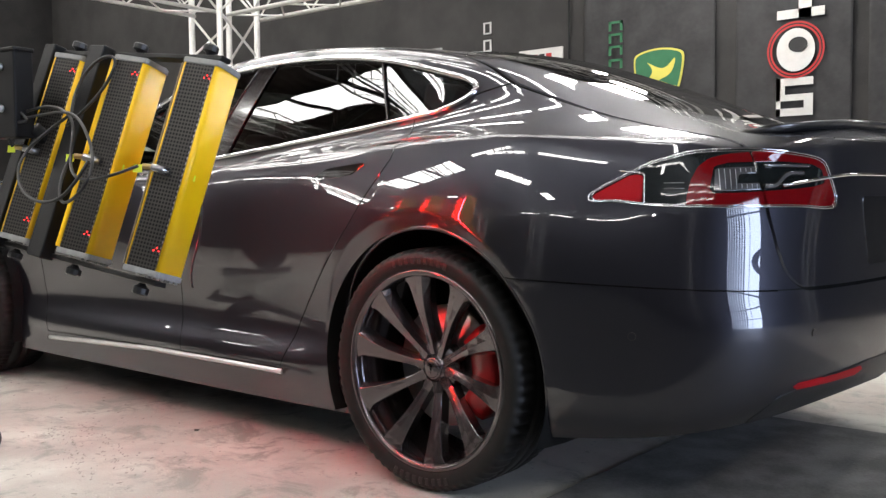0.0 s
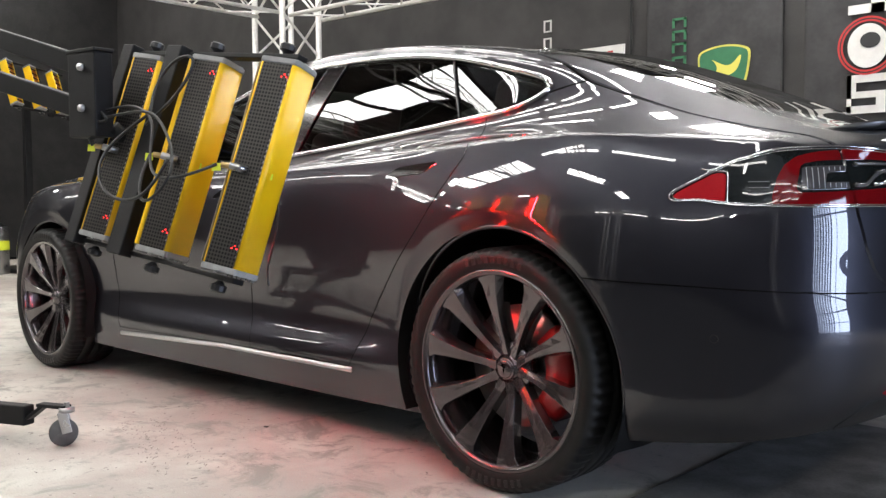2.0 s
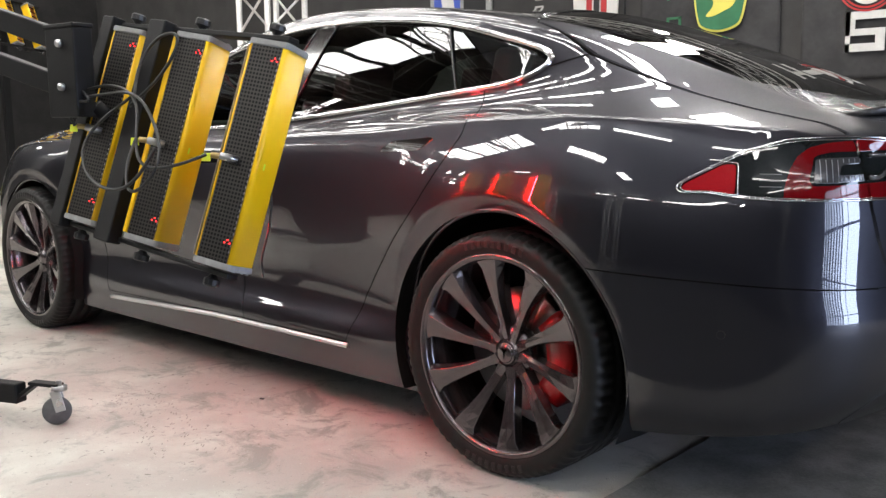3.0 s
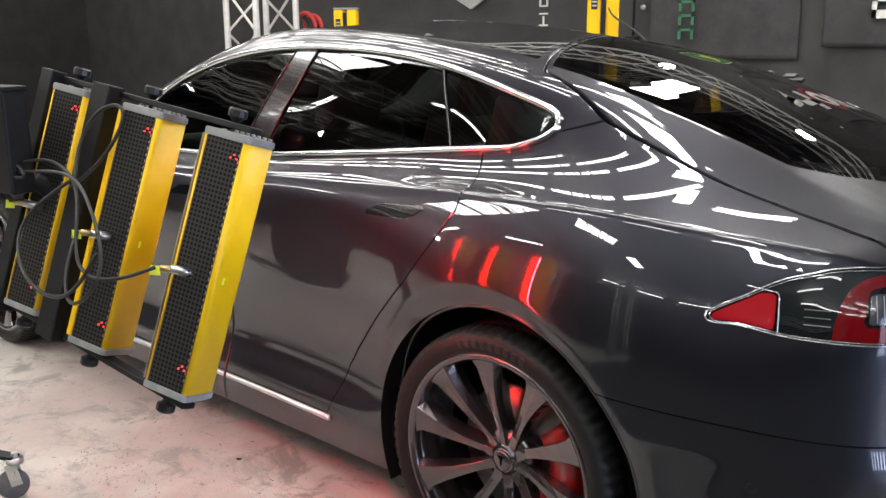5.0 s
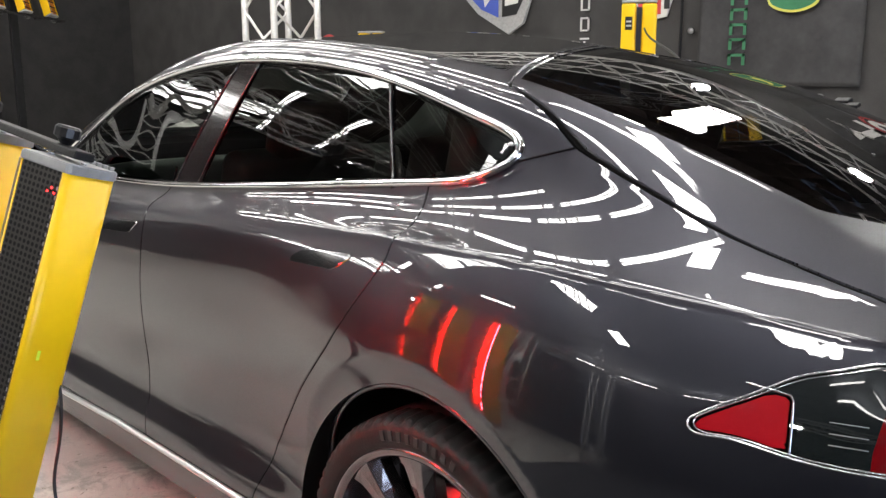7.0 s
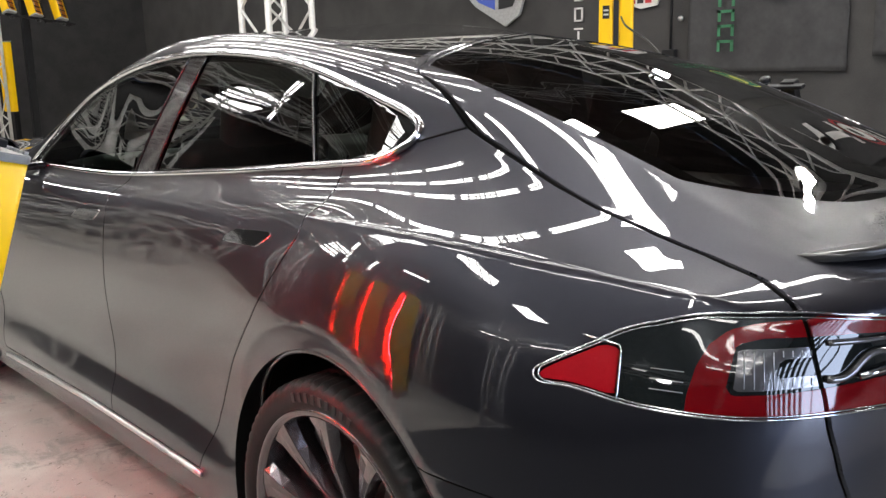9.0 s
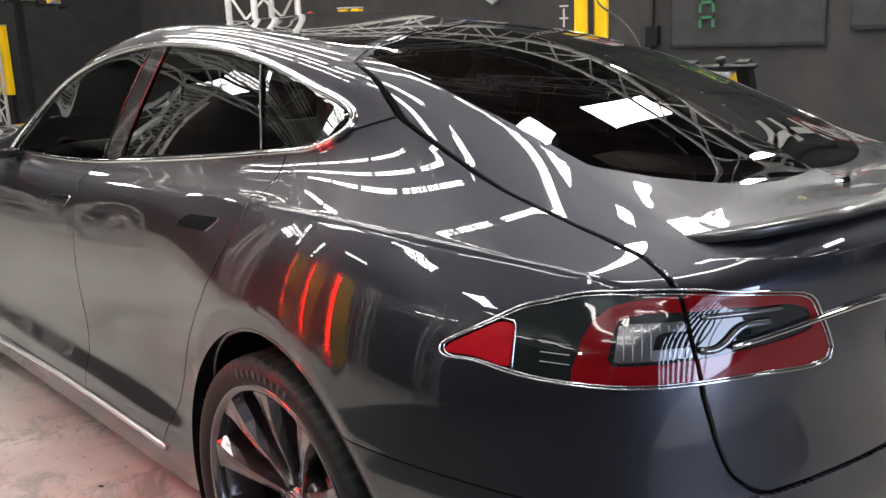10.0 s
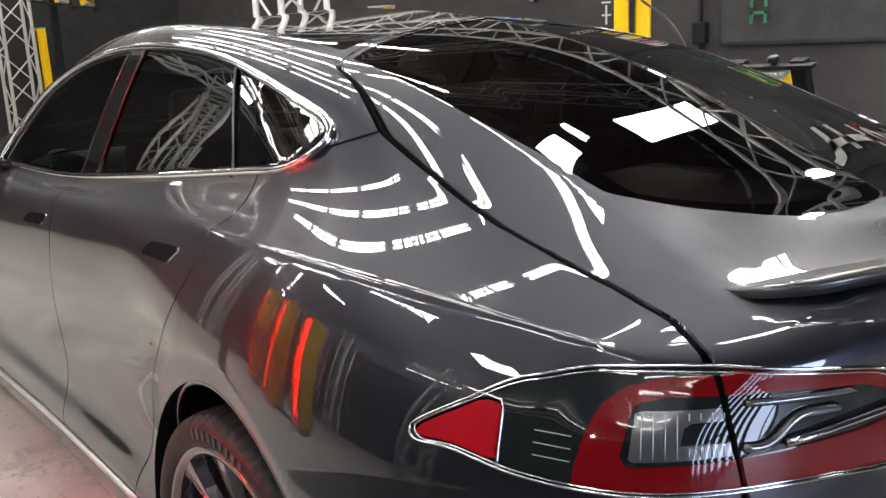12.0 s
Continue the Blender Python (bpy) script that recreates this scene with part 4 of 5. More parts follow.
cord = [on_skin(-.30 - .012 * k, float(np.interp(.30 + .012 * k, (.25, .30, .60, .80), SEAM_Z[:4])), -.0012) for k in range(26)]
last = math.degrees(math.atan2(cord[-1].y, -(cord[-1].x + 0.3)))
cord += [on_rear(last - (last - 47.5) * k / 40, .628 - .012 * k / 40, -.0012) for k in range(1, 41)]
for s in (1, -1):
    part("bumper_seal", ribbon([Vector((p.x, s * p.y, p.z)) for p in cord], 0.0022, 6), SEAL, car, "black seal in the bumper joint", True)
seam(DOOR_REAR[:13])
seam(DOOR_FRONT[1:7])
seam(DOOR_FRONT[8:] + DOOR_FRONT[:1])


# ---- the workshop ----
def slab(name, size, at, material, kind="structure", label="", category="", bevel=0.0):
    ob = new(name, mesh_from(name, boxed(size, None, bevel), material))
    ob.location = at
    return tagged(ob, label, category, "", kind)


BLACKDRAPE = mat("black_drape", (0.022, 0.021, 0.021), 0.85, var=0.4, scale=4, bump=0.4, bscale=30)
X0, X1, Y0, Y1, TOP = -8.0, 12.8, -4.6, 9.5, 4.8
slab("floor", (X1 - X0, Y1 - Y0, 0.2), ((X0 + X1) / 2, (Y0 + Y1) / 2, -0.1), CONCRETE, "structure", "worn grey stained concrete workshop floor", "floor")
slab("wall_north", (X1 - X0, 0.2, TOP), ((X0 + X1) / 2, Y0 - 0.1, TOP / 2), BLACKWALL, "structure", "black painted workshop wall with banners", "wall")
slab("wall_south", (X1 - X0, 0.2, TOP), ((X0 + X1) / 2, Y1 + 0.1, TOP / 2), BLACKDRAPE, "structure", "black painted workshop wall", "wall")
slab("wall_east", (0.2, Y1 - Y0, TOP), (X1 + 0.1, (Y0 + Y1) / 2, TOP / 2), BLACKDRAPE, "structure", "black painted workshop wall", "wall")
# corrugated roof sheet: folded crests that run across the bay, under a flat deck
bm = boxed((X1 - X0, Y1 - Y0, 0.1), Matrix.Translation((0, 0, 0.12)))
pitch = 0.22
for k in range(int((X1 - X0) / pitch)):
    x = -(X1 - X0) / 2 + pitch * (k + 0.5)
    fold = ((-.11, .068), (-.045, .068), (-.03, .0), (.03, .0), (.045, .068), (.11, .068))
    rows = [[bm.verts.new((x + a, y, z)) for a, z in fold] for y in ((Y0 - Y1) / 2, (Y1 - Y0) / 2)]
    for i in range(5):
        bm.faces.new((rows[0][i], rows[0][i + 1], rows[1][i + 1], rows[1][i]))
ROOFSHEET = mat("brown_black_roof_sheet", (0.15, 0.115, 0.105), 0.55, var=0.4, scale=2, bump=0.1, bscale=60)
roof = new("ceiling", mesh_from("ceiling", bm, ROOFSHEET))
roof.location = ((X0 + X1) / 2, (Y0 + Y1) / 2, TOP)
tagged(roof, "dark brown corrugated metal workshop ceiling", "ceiling", "", "structure")
# unseen pale reflector under the roof, added to lighten reflections in the rear flank
BOUNCESHEET = mat("pale_bounce_sheet", (0.50, 0.53, 0.58), 0.6, var=0.2, scale=2, bump=0.1, bscale=50)
slab("ceiling_bounce", (12.0, 6.9, 0.02), (X0 + 6.0, 6.04, TOP - 0.012), BOUNCESHEET, "structure", "pale ceiling sheet added unseen to brighten the car's reflections", "ceiling")
# unseen black sheets, added so the lower bodywork reflects a dark floor
DARKSHEET = mat("black_reflection_sheet", (0.055, 0.055, 0.057), 0.65, var=0.4, scale=6, bump=0.4, bscale=120)
for w, d, x, y in ((8.2, 7.6, -3.7, 5.55), (1.0, 7.1, 0.903, 5.80)):
    roll = new("floor_dark_sheet", mesh_from("floor_dark_sheet", boxed((w, d, 0.012), None, 0.004), DARKSHEET))
    roll.location = (x, y, 0.006)
    tagged(roll, "unseen black sheet added to darken reflections low on the car", "mat", "floor mats")
# the car's shade under its tail, put in as a grey sheet
worn = new("floor_dark_sheet", mesh_from("floor_dark_sheet", boxed((2.8, 2.3, 0.008), None, 0.003), mat("tail_shade_grey", (0.25, 0.245, 0.235), 0.7, var=0.5, scale=5, bump=0.4, bscale=120)))
worn.location = (-1.72, 0.593, 0.004)
tagged(worn, "grey sheet standing in for the shade under the car's tail", "mat", "floor mats")
# west wall with a tall glazed door opening
DOOR_Y0, DOOR_Y1, DOOR_H = -0.4, 3.6, 3.0
slab("wall_west", (0.2, DOOR_Y0 - Y0, TOP), (X0 - 0.1, (Y0 + DOOR_Y0) / 2, TOP / 2), BLACKWALL, "structure", "black painted workshop wall beside the door opening", "wall")
slab("wall_west_far", (0.2, Y1 - DOOR_Y1, TOP), (X0 - 0.1, (Y1 + DOOR_Y1) / 2, TOP / 2), BLACKWALL, "structure", "black painted workshop wall beside the door opening", "wall")
slab("wall_west_head", (0.2, DOOR_Y1 - DOOR_Y0, TOP - DOOR_H), (X0 - 0.1, (DOOR_Y0 + DOOR_Y1) / 2, (TOP + DOOR_H) / 2), BLACKWALL, "structure", "black painted wall over the door opening", "wall")
SKYLIGHT = glow("skylight_daylight", (1.0, 0.985, 0.95), 16.0)
LEDWHITE = glow("led_white", (1.0, 0.975, 0.94), 30.0)
TUBEWHITE = glow("tube_white", (1.0, 0.975, 0.94), 24.0)
DAYDOOR = glow("door_daylight", (0.62, 0.74, 1.0), 14.0)
back = new("backdrop", mesh_from("backdrop", boxed((0.05, 7.5, 5.0)), DAYDOOR))
back.location = (X0 - 1.6, 1.7, 2.4)
tagged(back, "bright bluish daylight outside the door", "daylight", "", "structure")
gate = thing("strip_door", "tall door opening with dark upright frame bars", "door", Matrix.Translation((X0 - 0.1, 0, 0)))
for y, wide in ((.06, .12), (1.25, .06), (1.85, .16), (2.15, .16), (2.45, .20), (2.78, .20), (3.10, .22), (3.42, .22), (3.72, .20), (3.95, .10)):
    part("upright", boxed((0.06, wide, DOOR_H), Matrix.Translation((0, DOOR_Y0 + y, DOOR_H / 2)), 0.004), BLACKMETAL, gate)
for z in (1.1, 2.3, DOOR_H - .03):
    part("rail", boxed((0.05, DOOR_Y1 - DOOR_Y0, 0.08), Matrix.Translation((0.0, (DOOR_Y0 + DOOR_Y1) / 2, z)), 0.004), BLACKMETAL, gate)


def ceiling_panel(x, y, w, d, material, name, label, group, turned=0.0, drop=0.0):
    """A light panel in a frame, against the ceiling or hung on four rods."""
    t = thing(name, label, "ceiling light", pose(x, y, TOP - drop, 0, 0, turned), group)
    part("frame", boxed((w + 0.06, d + 0.06, 0.05), Matrix.Translation((0, 0, -0.026)), 0.004), BLACKMETAL, t)
    part("diffuser", boxed((w, d, 0.012), Matrix.Translation((0, 0, -0.056))), material, t, "glowing white diffuser")
    if drop:
        for sx, sy in ((1, 1), (1, -1), (-1, 1), (-1, -1)):
            part("hanger", tubed((sx * w * .4, sy * d * .4, -.01), (sx * w * .4, sy * d * .4, drop + .07), 0.003, 6), STEEL, t)


# translucent roof sheets: one row that slants across the bay
for x in (4.62, 5.74, 6.86, 10.9, 12.15):
    ceiling_panel(x, 3.35 + .27 * (x - 3.2), 0.98, 0.82, SKYLIGHT, "skylight", "bright translucent roof sheet in a dark frame", "skylights", 15)
# square panels over the bay
for x, y, w, d, a, drop in ((1.28, -3.50, .36, 1.72, 16, .74), (.90, -1.52, .22, .50, 16, .74), (1.3, 6.3, .35, .7, 20, 0), (2.27, 4.6, 1.30, .42, -32, .2), (-.9, 3.28, .72, .17, 114, .2), (.58, -1.02, .40, .24, -45, .2), (.26, -.50, .44, .20, 50, .2), (-2.2, -2.6, .6, .6, 0, 0), (9.5, -2.0, .6, .6, 0, 0), (12.0, -2.0, .6, .6, 0, 0), (12.0, 1.5, .6, .6, 0, 0)):
    ceiling_panel(x, y, w, d, LEDWHITE, "led_panel", "white ceiling light panel in a dark frame", "ceiling panels", a, drop)


def batten(x0, y0, x1, y1, tray=True):
    """A tube light between two ends, hung under the ceiling, with a tray or on a bare spine."""
    n = math.hypot(x1 - x0, y1 - y0) / 2
    t = thing("tube_light", "long white ceiling tube light", "ceiling light", pose((x0 + x1) / 2, (y0 + y1) / 2, TOP - 0.3, 0, 0, math.degrees(math.atan2(y1 - y0, x1 - x0))), "tube lights")
    part("tray", boxed((2 * n + .04, 0.13 if tray else 0.03, 0.04), Matrix.Translation((0, 0, 0.038)), 0.004), WHITEMETAL, t)
    for s in (-.036, .036):
        part("tube", tubed((-n, s, 0), (n, s, 0), 0.017, 12), TUBEWHITE, t, "glowing white tube", True)
    for s in (-.7, .7):
        part("hanger", tubed((s * n, 0, .04), (s * n, 0, .372), 0.004, 6), STEEL, t)


WHITEMETAL = mat("white_sheet_metal", (0.7, 0.7, 0.7), 0.5)
# tube rows over the bay, along the car
for y, x0, count in ((1.15, 2.3, 4), (.58, -.55, 6), (.12, .05, 5), (-.80, .25, 5), (-1.60, 2.2, 4)):
    for k in range(count):
        batten(x0 + 1.40 * k, y, x0 + 1.40 * k + 1.20, y)
for ends in ((5.0, 6.3, 6.3, 6.0), (3.2, 3.0, 1.9, 2.75), (-.2, 1.2, -.8, 2.2), (.44, -1.5, .12, -2.4), (-.02, -.75, -.38, -1.4)):
    batten(*ends)
for k in range(5):
    batten(4.6 + 1.7 * k, -3.3, 5.8 + 1.7 * k, -3.3)
for k in range(3):
    # bare-spine tubes are unseen fill, added to light the pale sheet overhead
    batten(-6.6 + 1.7 * k, 3.9, -5.4 + 1.7 * k, 4.1, False)
    batten(-6.2 + 1.7 * k, 4.9, -5.0 + 1.7 * k, 5.1, False)
    batten(-7.2 + 1.7 * k, 6.0, -6.0 + 1.7 * k, 6.2, False)
    batten(-1.7 + 1.6 * k, 3.0, -.5 + 1.6 * k, 3.0, False)
    batten(-1.4 + 1.8 * k, 8.9, -.2 + 1.8 * k, 8.9, False)
    batten(8.2 + 1.2 * k, 4.6 + .65 * k, 9.2 + 1.2 * k, 5.1 + .65 * k)
    batten(8.0 + 1.2 * k, 5.8 + .65 * k, 9.0 + 1.2 * k, 6.3 + .65 * k)


# ---- truss rig ----
def truss(name_label, a, b, side=0.30, r=0.024, step=0.30, group="truss rig", up=(0, 0, 1)):
    """A square truss of four chords with zigzag braces from a to b."""
    a, b = Vector(a), Vector(b)
    d = (b - a).normalized()
    u = Vector(up) if abs(d.dot(Vector(up))) < 0.9 else Vector((1, 0, 0))
    s = d.cross(u).normalized()
    u = s.cross(d).normalized()
    t = thing("truss", name_label, "truss", Matrix.Translation(a), group)
    h = side / 2
    cs = [s * x + u * y for x, y in ((h, h), (-h, h), (-h, -h), (h, -h))]
    for c in cs:
        part("chord", tubed(c, b - a + c, r, 10), ALU, t, "", True)
    n = max(1, round((b - a).length / step))
    span = (b - a).length / n
    unit = mesh_from("brace", tubed((0, 0, 0), (0, 0, math.hypot(span, side)), r * 0.42, 8), ALU)
    for f in range(4):
        p, q = cs[f], cs[(f + 1) % 4]
        for k in range(n):
            x, y = (p, q) if k % 2 == 0 else (q, p)
            x, y = x + d * (span * k), y + d * (span * (k + 1))
            ob = new("brace", unit)
            ob.parent = t
            ob.matrix_local = Matrix.Translation(x) @ (y - x).to_track_quat("Z", "Y").to_matrix().to_4x4()
    return t


RIG = "white-grey aluminium box truss of the lighting rig"
BEAM_Z = 2.62
truss(RIG + " standing on the floor", (5.0, -2.15, 0.02), (5.0, -2.15, BEAM_Z + .2), 0.40, 0.026, 0.36)
truss(RIG + " standing on the floor", (10.9, -1.62, 0.02), (10.9, -1.62, BEAM_Z + 1.6), 0.34, 0.021, 0.34)
truss(RIG + " overhead along the wall", (-4.6, -2.55, BEAM_Z), (4.8, -2.2, BEAM_Z), 0.34, 0.019, 0.34)
truss(RIG + " standing on the floor", (-4.8, -2.55, 0.02), (-4.8, -2.55, BEAM_Z + .2), 0.36, 0.026, 0.36)
truss(RIG + " overhead across the bay", (5.0, -1.95, BEAM_Z), (5.0, 6.4, BEAM_Z), 0.30, 0.016, 0.34)
truss(RIG + " on the open side", (0.9, 5.0, 0.02), (0.9, 5.0, 3.2), 0.34, 0.022, 0.34)
truss(RIG + " on the open side", (3.3, 5.6, 0.02), (3.3, 5.6, 3.2), 0.34, 0.022, 0.34)
truss(RIG + " at the far end", (7.0, 3.2, 3.0), (12.0, 5.4, 3.0), 0.32, 0.020, 0.34)
truss(RIG + " standing on the floor", (7.0, 3.2, 0.02), (7.0, 3.2, 2.8), 0.32, 0.020, 0.34)
truss(RIG + " standing on the floor", (12.0, 5.4, 0.02), (12.0, 5.4, 2.8), 0.32, 0.020, 0.34)
truss(RIG + " over the open side", (-4.6, 6.6, 3.4), (5.2, 6.6, 3.4), 0.32, 0.020, 0.34)
truss(RIG + " standing on the floor", (5.2, 6.6, 0.02), (5.2, 6.6, 3.2), 0.36, 0.026, 0.36)
truss(RIG + " standing on the floor", (-4.8, 6.6, 0.02), (-4.8, 6.6, 3.2), 0.36, 0.026, 0.36)


# lattice girders under the roof
for x in (2.0, 4.4, 6.8, 9.2):
    truss("grey steel lattice girder under the workshop roof", (x, Y0, 4.30), (x, Y1, 4.30), 0.34, 0.017, 0.50, "roof girders")


def flood_lamp(x, y, z, aim):
    """A small bright spotlight hung under the truss."""
    t = thing("spotlight", "small bright white spotlight clamped under the truss", "spotlight", look((x, y, z), aim), "truss spotlights")
    part("housing", lathe(((.0, .11), (.05, .11), (.065, .06), (.075, .0), (.070, .0), (.060, .03), (.0, .03)), 24), BLACKMETAL, t).matrix_local = pose(0, 0, 0, 90, 0, 0)
    part("lens", lathe(((.0, .012), (.060, .012), (.060, .02), (.0, .02)), 24), SPOTWHITE, t, "glowing lens").matrix_local = pose(0, 0, 0, 90, 0, 0)
    part("clamp", boxed((.03, .03, .16), Matrix.Translation((0, .06, .06)), .004), BLACKMETAL, t)


SPOTWHITE = glow("spot_white", (1.0, 0.98, 0.92), 240.0)
for x, z in ((1.02, BEAM_Z - 0.20), (-0.13, BEAM_Z - 0.14), (-2.2, BEAM_Z - 0.26)):
    flood_lamp(x, -2.17, z, (x, 0, 0.8))
flood_lamp(4.75, 3.7, BEAM_Z - 0.26, (1.0, 1.0, 0.8))
flood_lamp(-1.5, 6.4, 3.4 - 0.26, (-1.0, 1.0, 0.8))


# ---- infrared curing lamps ----
HEATGLOW = glow("heater_glow", (1.0, 0.030, 0.050), 265.0)
DIMGLOW = glow("dim_heater_glow", (1.0, 0.030, 0.034), 20.0)
REDDOT = glow("red_leak_glow", (1.0, 0.02, 0.02), 6.0)
GOLD = mat("gold_reflector", (0.50, 0.20, 0.05), 0.40, 1.0)


def perforated():
    """Dark sheet with rows of small round holes."""
    m = mat("perforated_back", (0.030, 0.030, 0.032), 0.42, 0.5)
    nt = m.node_tree
    b = nt.nodes["Principled BSDF"]
    co = nt.nodes.new("ShaderNodeTexCoord")
    vo = nt.nodes.new("ShaderNodeTexVoronoi")
    vo.inputs["Scale"].default_value, vo.inputs["Randomness"].default_value = 100, 0.0
    mp = nt.nodes.new("ShaderNodeMapping")
    mp.inputs["Scale"].default_value = (1, 0, 1)
    nt.links.new(co.outputs["Object"], mp.inputs[0])
    nt.links.new(mp.outputs[0], vo.inputs["Vector"])
    vo.voronoi_dimensions = "3D"
    mr = nt.nodes.new("ShaderNodeMapRange")
    mr.inputs[1].default_value, mr.inputs[2].default_value = 0.31, 0.37
    nt.links.new(vo.outputs["Distance"], mr.inputs[0])
    mx = nt.nodes.new("ShaderNodeMix")
    mx.data_type = "RGBA"
    mx.inputs[6].default_value, mx.inputs[7].default_value = (0.002, 0.002, 0.002, 1), (0.058, 0.053, 0.049, 1)
    nt.links.new(mr.outputs[0], mx.inputs[0])
    nt.links.new(mx.outputs[2], b.inputs["Base Color"])
    return m


PERF = perforated()
LAMP_H = 0.545


def heater(parent, lit):
    """One curing lamp: back plate on +y, curved yellow sides, grey caps, a glowing tube towards -y."""
    h = LAMP_H
    outline = [(.050, .042), (.0565, .038), (.060, .022), (.061, -.006), (.060, -.034), (.0565, -.050), (.051, -.055)]
    for s in (1, -1):
        bm = bmesh.new()
        rows = []
        for z in (-h / 2, h / 2):
            rows.append([bm.verts.new((s * x, y, z)) for x, y in smooth_path(outline, 16)] + [bm.verts.new((s * (x - .004), y, z)) for x, y in smooth_path(outline, 16)[::-1]])
        n = len(rows[0])
        for i in range(n):
            bm.faces.new((rows[0][i], rows[0][(i + 1) % n], rows[1][(i + 1) % n], rows[1][i]))
        bm.faces.new(rows[0])
        bm.faces.new(rows[1])
        bmesh.ops.recalc_face_normals(bm, faces=bm.faces)
        part("yellow_cover", bm, YELLOW, parent, "curved yellow cover", True)
    part("back_plate", boxed((.098, .004, h), Matrix.Translation((0, .040, 0)), .001, 1), PERF, parent, "dark perforated back plate")
    for s in (1, -1):
        bm = bmesh.new()
        pts = smooth_path([(x + .002, y * 1.04) for x, y in outline], 14)
        loop = [(x, y) for x, y in pts] + [(-x, y) for x, y in pts[::-1]]
        lo = [bm.verts.new((x, y, s * h / 2)) for x, y in loop]
        hi = [bm.verts.new((x, y, s * (h / 2 + .016))) for x, y in loop]
        for i in range(len(loop)):
            bm.faces.new((lo[i], lo[(i + 1) % len(loop)], hi[(i + 1) % len(loop)], hi[i]))
        bm.faces.new(lo)
        bm.faces.new(hi)
        bmesh.ops.recalc_face_normals(bm, faces=bm.faces)
        bmesh.ops.bevel(bm, geom=[e for e in bm.edges if len(e.link_faces) == 2 and e.calc_face_angle() > 1.0], offset=.002, segments=2, affect="EDGES")
        cap = part("end_cap", bm, GREYPLASTIC, parent, "grey cast end cap")
        for k in range(7):
            part("vent_tooth", boxed((.006, .010, .006), Matrix.Translation((-.045 + .015 * k, -.050, s * (h / 2 + .019))), .001, 1), GREYPLASTIC, cap)
        for sx in (1, -1):
            part("screw", tubed((sx * .040, .0, s * (h / 2 + .014)), (sx * .040, .0, s * (h / 2 + .019)), .005, 8), STEEL, cap)
    bm = bmesh.new()
    rows = []
    for z in (-h / 2 + .01, h / 2 - .01):
        rows.append([bm.verts.new((.046 * math.sin(a), .010 - .062 * (1 - math.cos(a)), z)) for a in np.linspace(-1.45, 1.45, 15)])
    for i in range(14):
        bm.faces.new((rows[0][i], rows[0][i + 1], rows[1][i + 1], rows[1][i]))
    part("reflector", bm, GOLD, parent, "gold trough reflector", True)
    part("heater_tube", tubed((0, -.030, -h / 2 + .02), (0, -.030, h / 2 - .02), .0026, 12), (HEATGLOW if lit > 1 else DIMGLOW) if lit else STEEL, parent, "glowing red heater tube" if lit else "heater tube", True)
    # unseen blades, added to hold the tube's red light off the floor
    for k in range(9):
        part("light_baffle", boxed((.100, .014, .0010), Matrix.Translation((0, -.047, -h / 2 + .032 + .060 * k))), BLACKMETAL, parent)
    if lit:
        # glowing red dots and pale bars stand in for tube light leaking through the vents
        for z, n in ((h / 2 - .035, 3), (-h / 2 + .050, 3)):
            for k in range(n):
                part("glow_hole", boxed((.0028, .001, .0028), Matrix.Translation((-.040 + .008 * k, .0428, z + .007 * (k % 2)))), REDDOT, parent)
        for k in range(34):
            part("leak_slot", boxed((.0022, .001, .006), Matrix.Translation((-.0445, .0428, -h / 2 + .03 + .0148 * k))), SLOT, parent)


# pale colour that stands for light showing through the slots
SLOT = mat("pale_leak_slot", (0.5, 0.47, 0.45), 0.3, 0.8)


def knob(parent, m):
    k = part("clamp_knob", lathe(((.0, .030), (.017, .030), (.021, .026), (.021, .012), (.014, .008), (.008, .0), (.0, .0)), 12), BLACKPLASTIC, parent, "black clamp knob")
    k.matrix_local = m @ pose(0, 0, 0, 90, 0, 0)


def rack_pose(origin, ex, ez):
    ex, ez = Vector(ex).normalized(), Vector(ez).normalized()
    ey = ez.cross(ex).normalized()
    ez = ex.cross(ey).normalized()
    m = Matrix((ex, ey, ez)).transposed().to_4x4()
    m.translation = origin
    return m


BEIGE = mat("beige_flange", (0.42, 0.36, 0.28), 0.5, var=0.3, scale=40)
STEPS, TWIST = 0.307, 13


